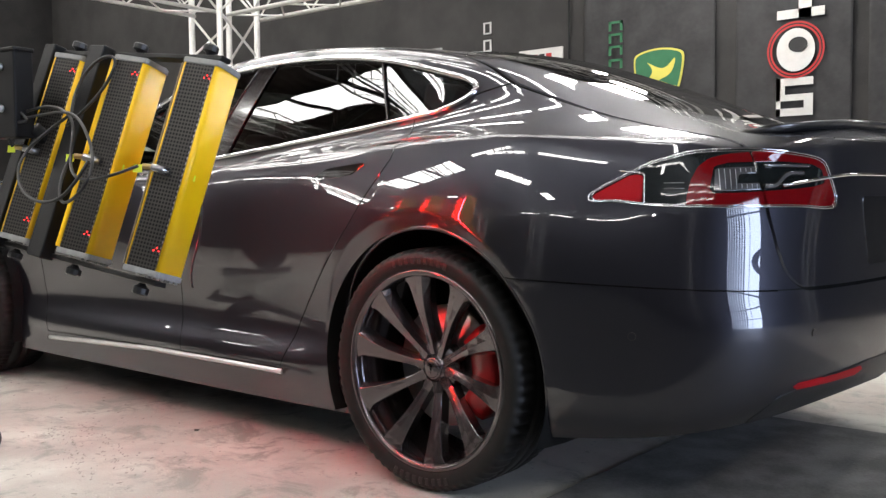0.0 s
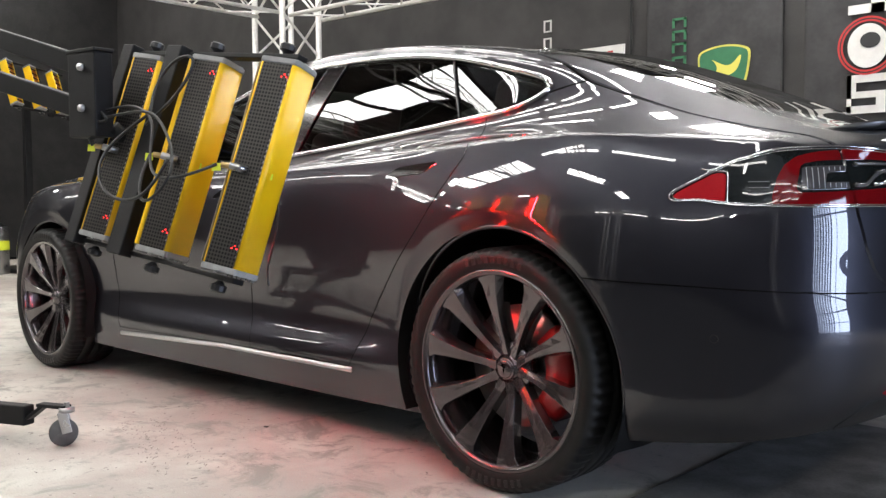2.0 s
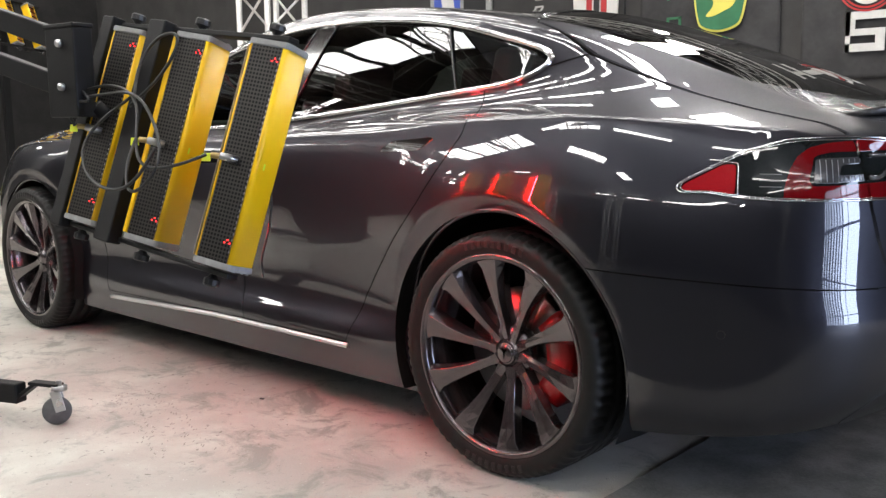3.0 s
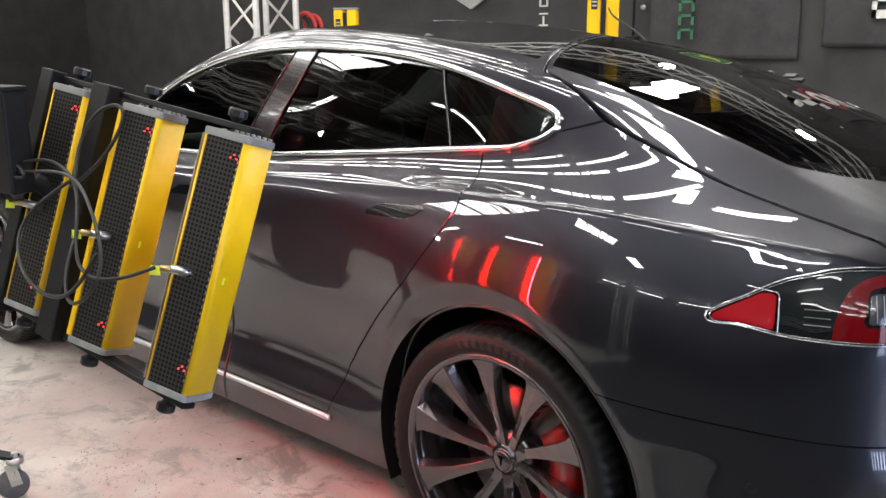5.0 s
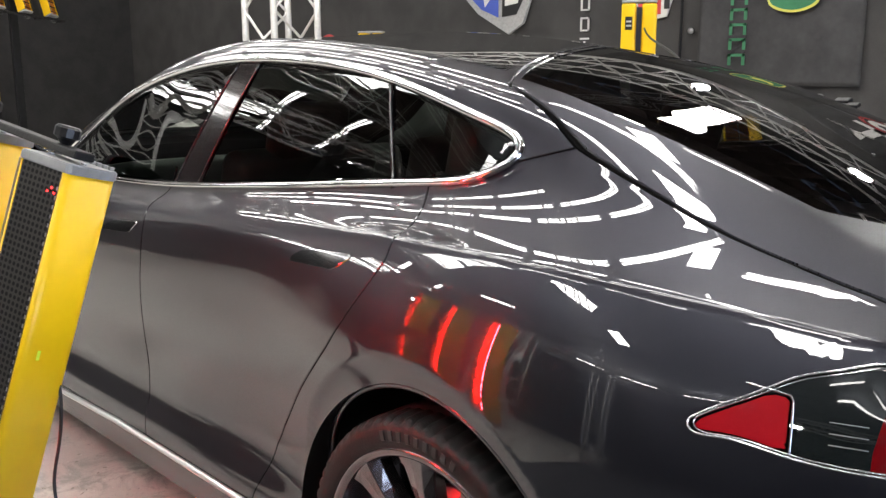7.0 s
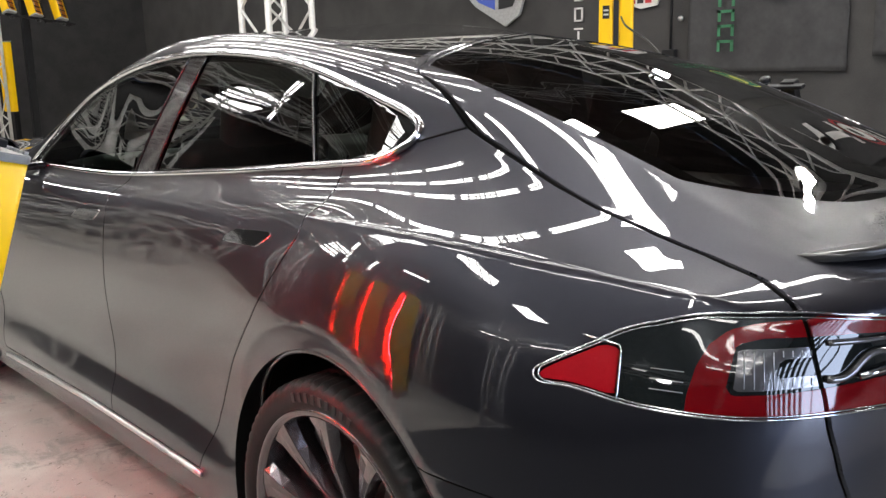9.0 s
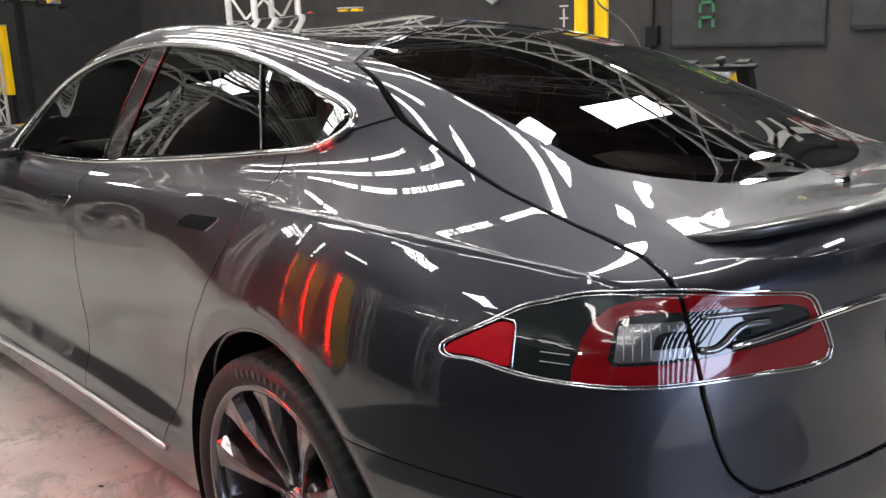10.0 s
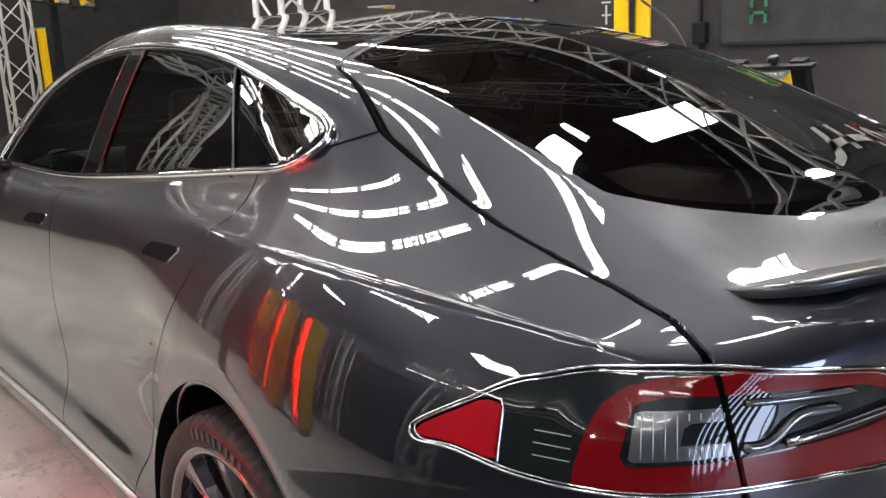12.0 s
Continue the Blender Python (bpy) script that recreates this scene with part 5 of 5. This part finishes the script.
def lamp_rack(m, lit, label, arm=True):
    """Three curing lamps in a black frame; the lamps stand side by side along local x."""
    t = thing("curing_lamp", label, "curing lamp", m, "curing lamps")
    for k in range(3):
        unit = new("heater_cassette")
        unit.parent = t
        unit.matrix_local = pose(STEPS * k, 0, 0, 0, 0, TWIST)
        unit["label"] = "yellow heater cassette with a dark perforated back"
        heater(unit, lit)
        if k == 1:
            part("side_strip", boxed((.013, .006, LAMP_H), Matrix.Translation((.058, .041, 0)), .002, 1), YELLOW, unit, "yellow edge strip")
        if k == 0:
            part("side_flange", boxed((.003, .050, LAMP_H), Matrix.Translation((.0635, .012, 0)), .001, 1), BEIGE, unit, "beige metal side flange")
    top = LAMP_H / 2 + .030
    for z, s in ((top, 1), (-top, -1)):
        part("frame_bar", boxed((STEPS * 2 + .22, .034, .014), Matrix.Translation((STEPS + .06, -.002, z)), .003), BLACKMETAL, t, "black frame bar")
        for k in range(3):
            knob(t, Matrix.Translation((STEPS * k + .02, 0, z + s * (.008 if s > 0 else .008))) @ (Matrix() if s > 0 else Matrix.Rotation(math.pi, 4, "X")))
    for x, wide in ((STEPS * 2 + .100, .056), (STEPS + .160, .074)):
        part("frame_post", boxed((wide, .042, LAMP_H + .09), Matrix.Translation((x, .026, .0)), .004), BLACKMETAL, t, "black square frame post")
    part("cross_bar", boxed((STEPS + .1, .05, .05), Matrix.Translation((STEPS * 1.5 + .13, -.045, 0)), .005), BLACKMETAL, t)
    for k in range(3):
        m2 = Matrix.Translation((STEPS * k - .012, .042, -.02))
        part("plug", tubed(m2 @ Vector((0, 0, 0)), m2 @ Vector((.030, .034, .0)), .010, 12), STEEL, t, "metal plug", True)
        part("plug_collar", tubed(m2 @ Vector((.026, .030, 0)), m2 @ Vector((.044, .050, -.004)), .0075, 12), BRASS, t, "", True)
        part("tag", boxed((.024, .002, .020), m2 @ pose(.056, .052, -.012, 0, 12, 25)), TAG, t, "yellow paper tag")
        part("sticker", boxed((.002, .016, .016), Matrix.Translation((STEPS * k - .0615, .005, -.02))), TAG, t, "small yellow sticker")
    return t


RACK = rack_pose((0.330, 1.509, 0.927), (0.308, 0.0175, 0.0365), (-0.048, -0.158, 0.537))
main = lamp_rack(RACK, 2, "lit infrared curing lamp with three yellow cassettes beside the car")
# cables between the cassettes and the arm
def local_cord(parent, pts, r=0.0042, material=CABLE):
    part("cable", ribbon(smooth_path(pts, 48), r, 8), material, parent, "black lamp cable", True)


local_cord(main, ((.044, .095, -.025), (.12, .13, -.075), (.24, .14, -.080), (.33, .12, .03), (.42, .10, .09), (.56, .10, .10), (.70, .13, .06), (.76, .15, .12)))
local_cord(main, ((.349, .095, -.025), (.30, .13, -.11), (.22, .15, -.16), (.15, .15, -.08), (.26, .13, .04), (.40, .11, .09), (.56, .11, .07), (.72, .14, .05), (.77, .15, .13)))
local_cord(main, ((.654, .095, -.025), (.66, .13, .03), (.58, .12, .05), (.64, .13, .08), (.74, .15, .10), (.78, .15, .15)))
local_cord(main, ((.40, .10, .09), (.44, .08, .18), (.40, .07, .26), (.34, .06, .27), (.345, .065, .18), (.44, .08, .06)), 0.0045)
local_cord(main, ((.40, .10, .09), (.52, .13, -.06), (.42, .15, -.155), (.25, .15, -.15), (.19, .14, -.04)), 0.0045)
local_cord(main, ((-.03, -.05, -.04), (-.048, -.065, -.10), (-.042, -.085, -.18), (-.030, -.10, -.25), (-.040, -.11, -.29)), 0.003)
# bracket, arm and stand
part("bracket", boxed((.062, .135, .25), RACK.inverted() @ pose(0.985, 1.640, 1.155, 0, 0, 98), .005), BLACKMETAL, main, "black steel bracket box")
part("bracket_lid", boxed((.068, .141, .012), RACK.inverted() @ pose(0.985, 1.640, 1.284, 0, 0, 98), .003), BLACKMETAL, main)
for z in (1.235, 1.115):
    p = RACK.inverted() @ Vector((0.985, 1.640, z))
    a = (RACK.inverted().to_3x3() @ Vector((-.02, .06, 0)))
    part("bolt", tubed(p + a * .45, p + a * .68, .011, 12), STEEL, main, "steel bolt", True)
part("swivel", tubed(RACK.inverted() @ Vector((0.93, 1.60, 1.06)), RACK.inverted() @ Vector((0.93, 1.52, 0.99)), .022, 16), BLACKMETAL, main, "", True)
stand = thing("lamp_stand", "black lamp stand with a lifting arm on castors", "lamp stand", Matrix.Translation((2.55, 2.03, 0)))
for z0, z1 in ((1.245, 1.70), (1.115, 1.55)):
    a, b = Vector((1.02 - 2.55, 1.635 - 2.03, z0)), Vector((-.03, -.02, z1))
    m = look((a + b) / 2, b)
    part("arm", boxed((.035, .06, (b - a).length), m, .004), BLACKMETAL, stand, "black lifting arm")
part("mast", boxed((.08, .08, 1.75), Matrix.Translation((0, 0, .95)), .006), BLACKMETAL, stand, "black square mast")
part("base_leg", boxed((1.02, .05, .07), pose(-.52, -.22, .095, 0, 0, 23), .006), BLACKMETAL, stand, "black base leg")
part("leg_end", boxed((.12, .04, .012), pose(-1.085, -.463, .135, 0, 0, 23), .003), BLACKMETAL, stand)
part("leg_end", boxed((.09, .04, .012), pose(-1.02, -.435, .110, 0, 35, 23), .003), BLACKMETAL, stand)
part("base_leg", boxed((1.0, .05, .07), pose(.45, .25, .095, 0, 0, 23), .006), BLACKMETAL, stand, "black base leg")


def castor(parent, x, y, turn_deg):
    c = new("castor")
    c.parent = parent
    c.matrix_local = pose(x, y, 0, 0, 0, turn_deg)
    part("tyre", lathe(((.0, -.012), (.040, -.012), (.047, -.008), (.048, 0), (.047, .008), (.040, .012), (.0, .012)), 28), GREYRUBBER, c, "grey rubber castor wheel", True).matrix_local = Matrix.Translation((.012, 0, .048))
    for s in (1, -1):
        part("fork", boxed((.034, .004, .075), pose(.006, s * .018, .085, 0, 12, 0), .002), STEEL, c)
    part("swivel_plate", tubed((0, 0, .118), (0, 0, .134), .026, 20), STEEL, c, "", True)
    part("stem_nut", tubed((0, 0, .134), (0, 0, .152), .010, 6), STEEL, c)


GREYRUBBER = mat("grey_rubber", (0.10, 0.10, 0.10), 0.6, var=0.3, scale=40)
castor(stand, 1.412 - 2.55, 1.545 - 2.03, 60)
castor(stand, .92, .45, 20)


# ---- the far side of the bay ----
lamp_rack(rack_pose((0.96, -1.46, 0.905), (-1.0, 0.03, 0.02), (0.0, 0.30, 0.95)), False, "unlit infrared curing lamp standing beyond the car")
far_stand = thing("lamp_stand", "black lamp stand on the floor beyond the car", "lamp stand", Matrix.Translation((0.9, -1.95, 0)))
part("mast", boxed((.07, .07, 1.15), Matrix.Translation((0, 0, .60)), .006), BLACKMETAL, far_stand)
part("base", boxed((.9, .5, .05), Matrix.Translation((0, 0, .03)), .008), BLACKMETAL, far_stand)
part("arm", boxed((.05, .42, .05), pose(-.1, .22, .95, -12, 0, 0), .004), BLACKMETAL, far_stand)


def lone_lamp(x, y, top, turn_deg, label):
    """One upright curing lamp on a stand: yellow covers, a dark label, a grey cap."""
    t = thing("upright_lamp", label, "curing lamp", pose(x, y, 0, 0, 0, turn_deg), "upright lamps")
    part("base", boxed((.5, .5, .04), Matrix.Translation((0, 0, .02)), .008), BLACKMETAL, t)
    part("mast", boxed((.05, .05, top - .5), Matrix.Translation((0, -.06, (top - .5) / 2 + .04)), .004), BLACKMETAL, t)
    for sx in (-.055, .055):
        part("yellow_cover", boxed((.085, .09, .95), Matrix.Translation((sx * 1.05, .02, top - .49)), .016, 3), YELLOW, t, "yellow lamp cover")
    part("back_plate", boxed((.030, .004, .90), Matrix.Translation((0, .068, top - .49)), .001), BLACKPLASTIC, t)
    part("warning_label", boxed((.040, .003, .075), Matrix.Translation((.058, .0665, top - .13))), BLACKPLASTIC, t, "dark label with plain white bars")
    for k in range(2):
        part("label_bar", boxed((.030, .002, .010), Matrix.Translation((.058, .069, top - .12 - .024 * k))), WHITE, t)
    part("end_cap", boxed((.20, .095, .014), Matrix.Translation((0, .02, top - .008)), .004), GREYPLASTIC, t)
    return t


lone_lamp(2.01, -2.62, 1.72, 35, "tall yellow curing lamp upright beside the wall")
lone_lamp(4.62, -2.75, 1.62, 30, "yellow curing lamp upright near the truss column")
lone_lamp(12.2, -2.29, 1.74, 20, "yellow curing lamp upright by the far truss")
cord = thing("hanging_cable", "thin cable running from the yellow lamp", "cable", Matrix.Translation((1.93, -2.56, 0)))
part("cord", ribbon(smooth_path(((0, 0, 1.56), (-.1, .08, 1.50), (-.28, .14, 1.42), (-.5, .2, 1.2), (-.6, .2, .6), (-.62, .2, .02)), 30), .006, 6), CABLE, cord, "", True)
# red hose coils beside the second lamp
hoses = thing("hose_reel", "red and black hose coil hanging on a stand", "hose", Matrix.Translation((4.85, -2.62, 0)))
part("post", boxed((.05, .05, 1.5), Matrix.Translation((0, 0, .75)), .004), BLACKMETAL, hoses)
for k, (dx, r, c) in enumerate(((.0, .11, REDPRINT), (.12, .09, BLACKPLASTIC), (.05, .13, REDPRINT))):
    part("coil", ribbon([(dx + r * math.cos(a), .05 + .02 * k, 1.45 + r * math.sin(a)) for a in np.linspace(0, 2 * math.pi, 36, endpoint=False)], .018, 8, True), c, hoses, "", True)
# lamp rack slung high by the far wall
high = lamp_rack(rack_pose((9.05, -1.35, 2.18), (0.25, -0.95, -0.1), (0.35, 0.33, 0.88)), False, "unlit curing lamp slung high near the far wall")
high_stand = thing("lamp_stand", "tall black lamp stand by the far wall", "lamp stand", Matrix.Translation((9.5, -1.7, 0)))
part("mast", boxed((.08, .08, 2.3), Matrix.Translation((0, 0, 1.15)), .006), BLACKMETAL, high_stand)
part("arm", boxed((.5, .05, .05), pose(-.2, .02, 2.2), .004), BLACKMETAL, high_stand)
part("base", boxed((.9, .6, .05), Matrix.Translation((0, 0, .03)), .008), BLACKMETAL, high_stand)
can = thing("steel_canister", "steel canister with a yellow-green band on the floor", "canister", Matrix.Translation((9.4, -1.25, 0)))
part("drum", lathe(((.0, .0), (.15, .0), (.155, .02), (.155, .52), (.14, .55), (.0, .55)), 32), STEEL, can, "", True).matrix_local = pose(0, 0, 0, 90, 0, 0)
part("band", lathe(((.158, .28), (.160, .29), (.160, .38), (.158, .39)), 32), TAG, can, "", True).matrix_local = pose(0, 0, 0, 90, 0, 0)
part("lid", lathe(((.0, .60), (.08, .60), (.10, .57), (.10, .55)), 24), BLACKPLASTIC, can, "", True).matrix_local = pose(0, 0, 0, 90, 0, 0)


# ---- banners and prints on the wall ----
WY = Y0 + 0.01


def banner(x0, x1, z0, z1, label, seed):
    """Cloth hung on the wall with soft creases."""
    t = thing("wall_banner", label, "banner", Matrix.Translation((0, WY, 0)), "wall banners")
    nx, nz = 40, 50
    vs, fs = [], []
    for i in range(nx + 1):
        for j in range(nz + 1):
            x, z = x0 + (x1 - x0) * i / nx, z0 + (z1 - z0) * j / nz
            y = .030 + .016 * noise.noise(Vector((x * 2.2 + seed, z * 0.9, seed))) + .010 * noise.noise(Vector((x * 5 + z * 3, z * 4 - x * 2, seed)))
            vs.append((x, y, z))
    for i in range(nx):
        for j in range(nz):
            a = i * (nz + 1) + j
            fs.append((a, a + 1, a + nz + 2, a + nz + 1))
    cloth = raw("cloth", vs, fs, CLOTH, t, "creased black cloth")
    cloth.modifiers.new("thickness", "SOLIDIFY").thickness = 0.003
    for x in (x0 + .04, x1 - .04):
        part("eyelet", lathe(((.008, .05), (.016, .05), (.016, .056), (.008, .056)), 16), STEEL, t).matrix_local = Matrix.Translation((x, 0, z1 - .05))
    return t


def plate_shape(parent, pts, y, material, name="print", label="", thick=0.004):
    """A flat printed shape facing +y from an outline of (x, z)."""
    bm = bmesh.new()
    f = bm.faces.new([bm.verts.new((x, y, z)) for x, z in pts])
    f.normal_update()
    if f.normal.y < 0:
        f.normal_flip()
    r = bmesh.ops.extrude_face_region(bm, geom=[f])
    for v in r["geom"]:
        if isinstance(v, bmesh.types.BMVert):
            v.co.y += thick
    bmesh.ops.recalc_face_normals(bm, faces=bm.faces)
    return part(name, bm, material, parent, label)


def rect(x0, x1, z0, z1):
    return ((x0, z0), (x1, z0), (x1, z1), (x0, z1))


def ring_shape(parent, x, z, r, w, y, material, name="print", sx=1.0):
    bm = bmesh.new()
    n = 48
    for k in range(n):
        a, b = 2 * math.pi * k / n, 2 * math.pi * (k + 1) / n
        bm.faces.new([bm.verts.new((x + q * sx * math.cos(c), y, z + q * math.sin(c))) for q, c in ((r, a), (r, b), (r - w, b), (r - w, a))])
    bmesh.ops.remove_doubles(bm, verts=bm.verts, dist=1e-5)
    bmesh.ops.solidify(bm, geom=list(bm.faces), thickness=0.003)
    return part(name, bm, material, parent)


green = banner(1.50, 2.78, 1.20, 3.1, "black cloth banner with a green emblem and upright green bars", 3.0)
for k, z in enumerate((2.41, 2.30, 2.19, 2.07, 1.84, 1.73, 1.62, 1.51, 1.395)):
    for x0, x1, z0, z1 in ((2.36, 2.385, z - .043, z + .043), (2.475, 2.50, z - .043, z + .043), (2.36, 2.50, z + .022, z + .043)):
        plate_shape(green, rect(x0, x1, z0, z1), .060, GREEN, "print_bar", "plain green print bar")
emblem = smooth_path(((1.66, 2.06), (1.70, 2.12), (1.95, 2.165), (2.20, 2.12), (2.245, 2.06), (2.20, 1.75), (2.15, 1.68), (1.955, 1.63), (1.76, 1.68), (1.71, 1.75)), 60, True)
emblem = np.array((2.245, 2.165)) + (emblem - np.array((2.245, 2.165))) * 0.82
c = emblem.mean(0)
plate_shape(green, emblem, .058, PRINTYELLOW, "emblem_rim", "yellow emblem outline")
plate_shape(green, c + (emblem - c) * .92, .064, GREEN, "emblem_field", "green emblem field")
mark = smooth_path(((2.10, 1.80), (2.02, 1.92), (2.08, 2.02), (1.96, 1.96), (1.84, 1.97), (1.76, 2.04), (1.80, 1.90), (1.90, 1.84), (2.00, 1.80)), 50, True)
plate_shape(green, np.array((2.245, 2.165)) + (mark - np.array((2.245, 2.165))) * 0.82, .069, PRINTYELLOW, "emblem_mark", "plain yellow mark")
white = banner(.40, 1.32, 1.30, 3.1, "black cloth banner with white blocks and a red ring", 8.0)
for z0, z1, x0, x1 in ((1.50, 1.56, .68, .97), (1.62, 1.67, .68, .97), (1.74, 1.80, .68, .97), (1.56, 1.62, .68, .75), (1.67, 1.74, .90, .97), (1.50, 1.80, .935, .97), (2.27, 2.62, .70, .80), (2.27, 2.34, .60, .97), (2.66, 2.95, .70, .78), (2.66, 2.73, .62, .97), (2.88, 2.95, .62, .97)):
    plate_shape(white, rect(x0, x1, z0, z1), .060, WHITE, "print_block", "plain white print block")
plate_shape(white, [(.82 + .15 * math.cos(a), 2.02 + .17 * math.sin(a)) for a in np.linspace(0, 2 * math.pi, 32, endpoint=False)], .060, WHITE, "print_disc", "plain white disc")
plate_shape(white, [(.80 + .075 * math.cos(a), 2.06 + .06 * math.sin(a)) for a in np.linspace(0, 2 * math.pi, 24, endpoint=False)], .066, BLACKPLASTIC, "print_spot")
ring_shape(white, .82, 2.02, .225, .014, .066, REDPRINT, "print_ring")
ring_shape(white, .82, 2.02, .200, .014, .066, REDPRINT, "print_ring")
column = thing("wall_print", "column of white outlined blocks printed on the wall", "wall print", Matrix.Translation((0, WY, 0)))
for k in range(7):
    z = 2.58 - .175 * k
    for x0, x1, z0, z1 in ((3.875, 3.895, z - .06, z + .06), (3.955, 3.975, z - .06, z + .06), (3.875, 3.975, z + .045, z + .06), (3.875, 3.975, z - .06, z - .045)):
        if k < 6 or x1 - x0 > .05:
            plate_shape(column, rect(x0, x1, z0, z1), .002, WHITE, "print_bar")
plate_shape(column, rect(3.915, 3.935, 1.40, 1.56), .002, WHITE, "print_bar")
crest = thing("wall_crest", "silver crest with a blue field mounted on the wall", "crest", Matrix.Translation((0, WY, 0)))
outer = np.array(((5.36, 2.45), (5.36, 1.98), (5.20, 1.84), (4.80, 1.64), (4.62, 1.74), (4.52, 2.0), (4.52, 2.45)))
c = outer.mean(0)
plate_shape(crest, outer, .004, GREYPLASTIC, "crest_rim", "silver rim", .03)
plate_shape(crest, ((5.30, 2.40), (5.30, 2.00), (5.15, 1.88), (4.93, 1.80), (4.93, 2.40)), .036, BLUEPRINT, "crest_field", "blue field")
plate_shape(crest, ((5.22, 2.40), (5.10, 1.90), (4.98, 2.02), (5.04, 2.40)), .042, WHITE, "crest_mark")
plate_shape(crest, ((4.88, 2.40), (4.88, 1.80), (4.70, 1.82), (4.58, 2.02), (4.58, 2.40)), .036, BLACKPLASTIC, "crest_field")
plate_shape(crest, ((4.84, 2.0), (4.84, 1.90), (4.68, 1.92), (4.66, 2.0)), .042, WHITE, "crest_mark")
crest2 = thing("wall_crest", "beige and red striped crest mounted on the wall", "crest", Matrix.Translation((0, WY, 0)))
outer = np.array(((3.52, 2.3), (3.50, 1.92), (3.40, 1.77), (3.25, 1.715), (3.09, 1.74), (3.03, 1.92), (3.02, 2.3)))
plate_shape(crest2, outer, .004, WHITE, "crest_rim", "white rim", .02)
for k, (x0, x1, m2) in enumerate(((3.30, 3.36, REDPRINT), (3.22, 3.28, BLACKPLASTIC), (3.14, 3.20, REDPRINT))):
    plate_shape(crest2, rect(x0, x1, 1.76, 2.25), .026, m2, "crest_stripe")
plate_shape(crest2, rect(3.06, 3.11, 1.80, 1.90), .026, BLACKPLASTIC, "crest_mark")
# cables and boxes on the wall
cond = thing("wall_conduit", "grey conduit with a small junction box on the wall", "conduit", Matrix.Translation((0, WY, 0)))
part("pipe", tubed((2.95, .02, .1), (2.95, .02, 3.6), .012, 8), BLACKMETAL, cond, "", True)
part("box", boxed((.12, .06, .16), Matrix.Translation((2.95, .03, 1.30)), .008), BLACKMETAL, cond)
part("stud", tubed((2.86, .01, 1.62), (2.86, .03, 1.62), .022, 14), STEEL, cond, "", True)
cloth2 = banner(-.9, .28, 1.05, 2.9, "plain black cloth hung on the wall", 15.0)

# ---- scuffs, tyre prints and grit on the concrete ----
SCUFF = mat("dark_floor_scuff", (0.33, 0.31, 0.275), 0.7, var=0.3, scale=40)
rng = random.Random(11)
bm = bmesh.new()


def flake(x, y, a, b, ang):
    """A thin uneven patch of dirt."""
    c, s = math.cos(ang), math.sin(ang)
    n = 7
    ring = []
    for k in range(n):
        t = 2 * math.pi * k / n
        r = rng.uniform(.55, 1.0)
        u, v = a * r * math.cos(t), b * r * math.sin(t)
        ring.append((x + u * c - v * s, y + u * s + v * c))
    lo = [bm.verts.new((p, q, 0.0003)) for p, q in ring]
    hi = [bm.verts.new((p, q, 0.0011)) for p, q in ring]
    bm.faces.new(hi)
    for k in range(n):
        bm.faces.new((lo[k], lo[(k + 1) % n], hi[(k + 1) % n], hi[k]))


# two tyre prints that slant across the bay
for row in range(2):
    for k in range(90):
        u = k / 89
        x, y = 1.55 - .75 * u + .07 * row, 1.12 + .26 * u + .10 * row
        if rng.random() < .75:
            flake(x + rng.uniform(-.04, .04), y + rng.uniform(-.04, .04), rng.uniform(.004, .012), rng.uniform(.0015, .003), 2.3 + rng.uniform(-.2, .2))
for k in range(200):
    flake(rng.gauss(1.7, .75), rng.gauss(1.35, .45), rng.uniform(.003, .014), rng.uniform(.0015, .004), rng.gauss(2.4, .9))
tagged(new("floor_scuffs", mesh_from("floor_scuffs", bm, SCUFF)), "dark scuffs and tyre prints on the concrete", "scuffs", "", "stuff")
chip = new("rubber_chip", mesh_from("rubber_chip", boxed((.016, .010, .004), Matrix.Rotation(.5, 4, "Z"), .001, 1), BLACKPLASTIC))
chip.location = (1.117, .93, .002)
tagged(chip, "small black rubber chip lying on the concrete", "debris")
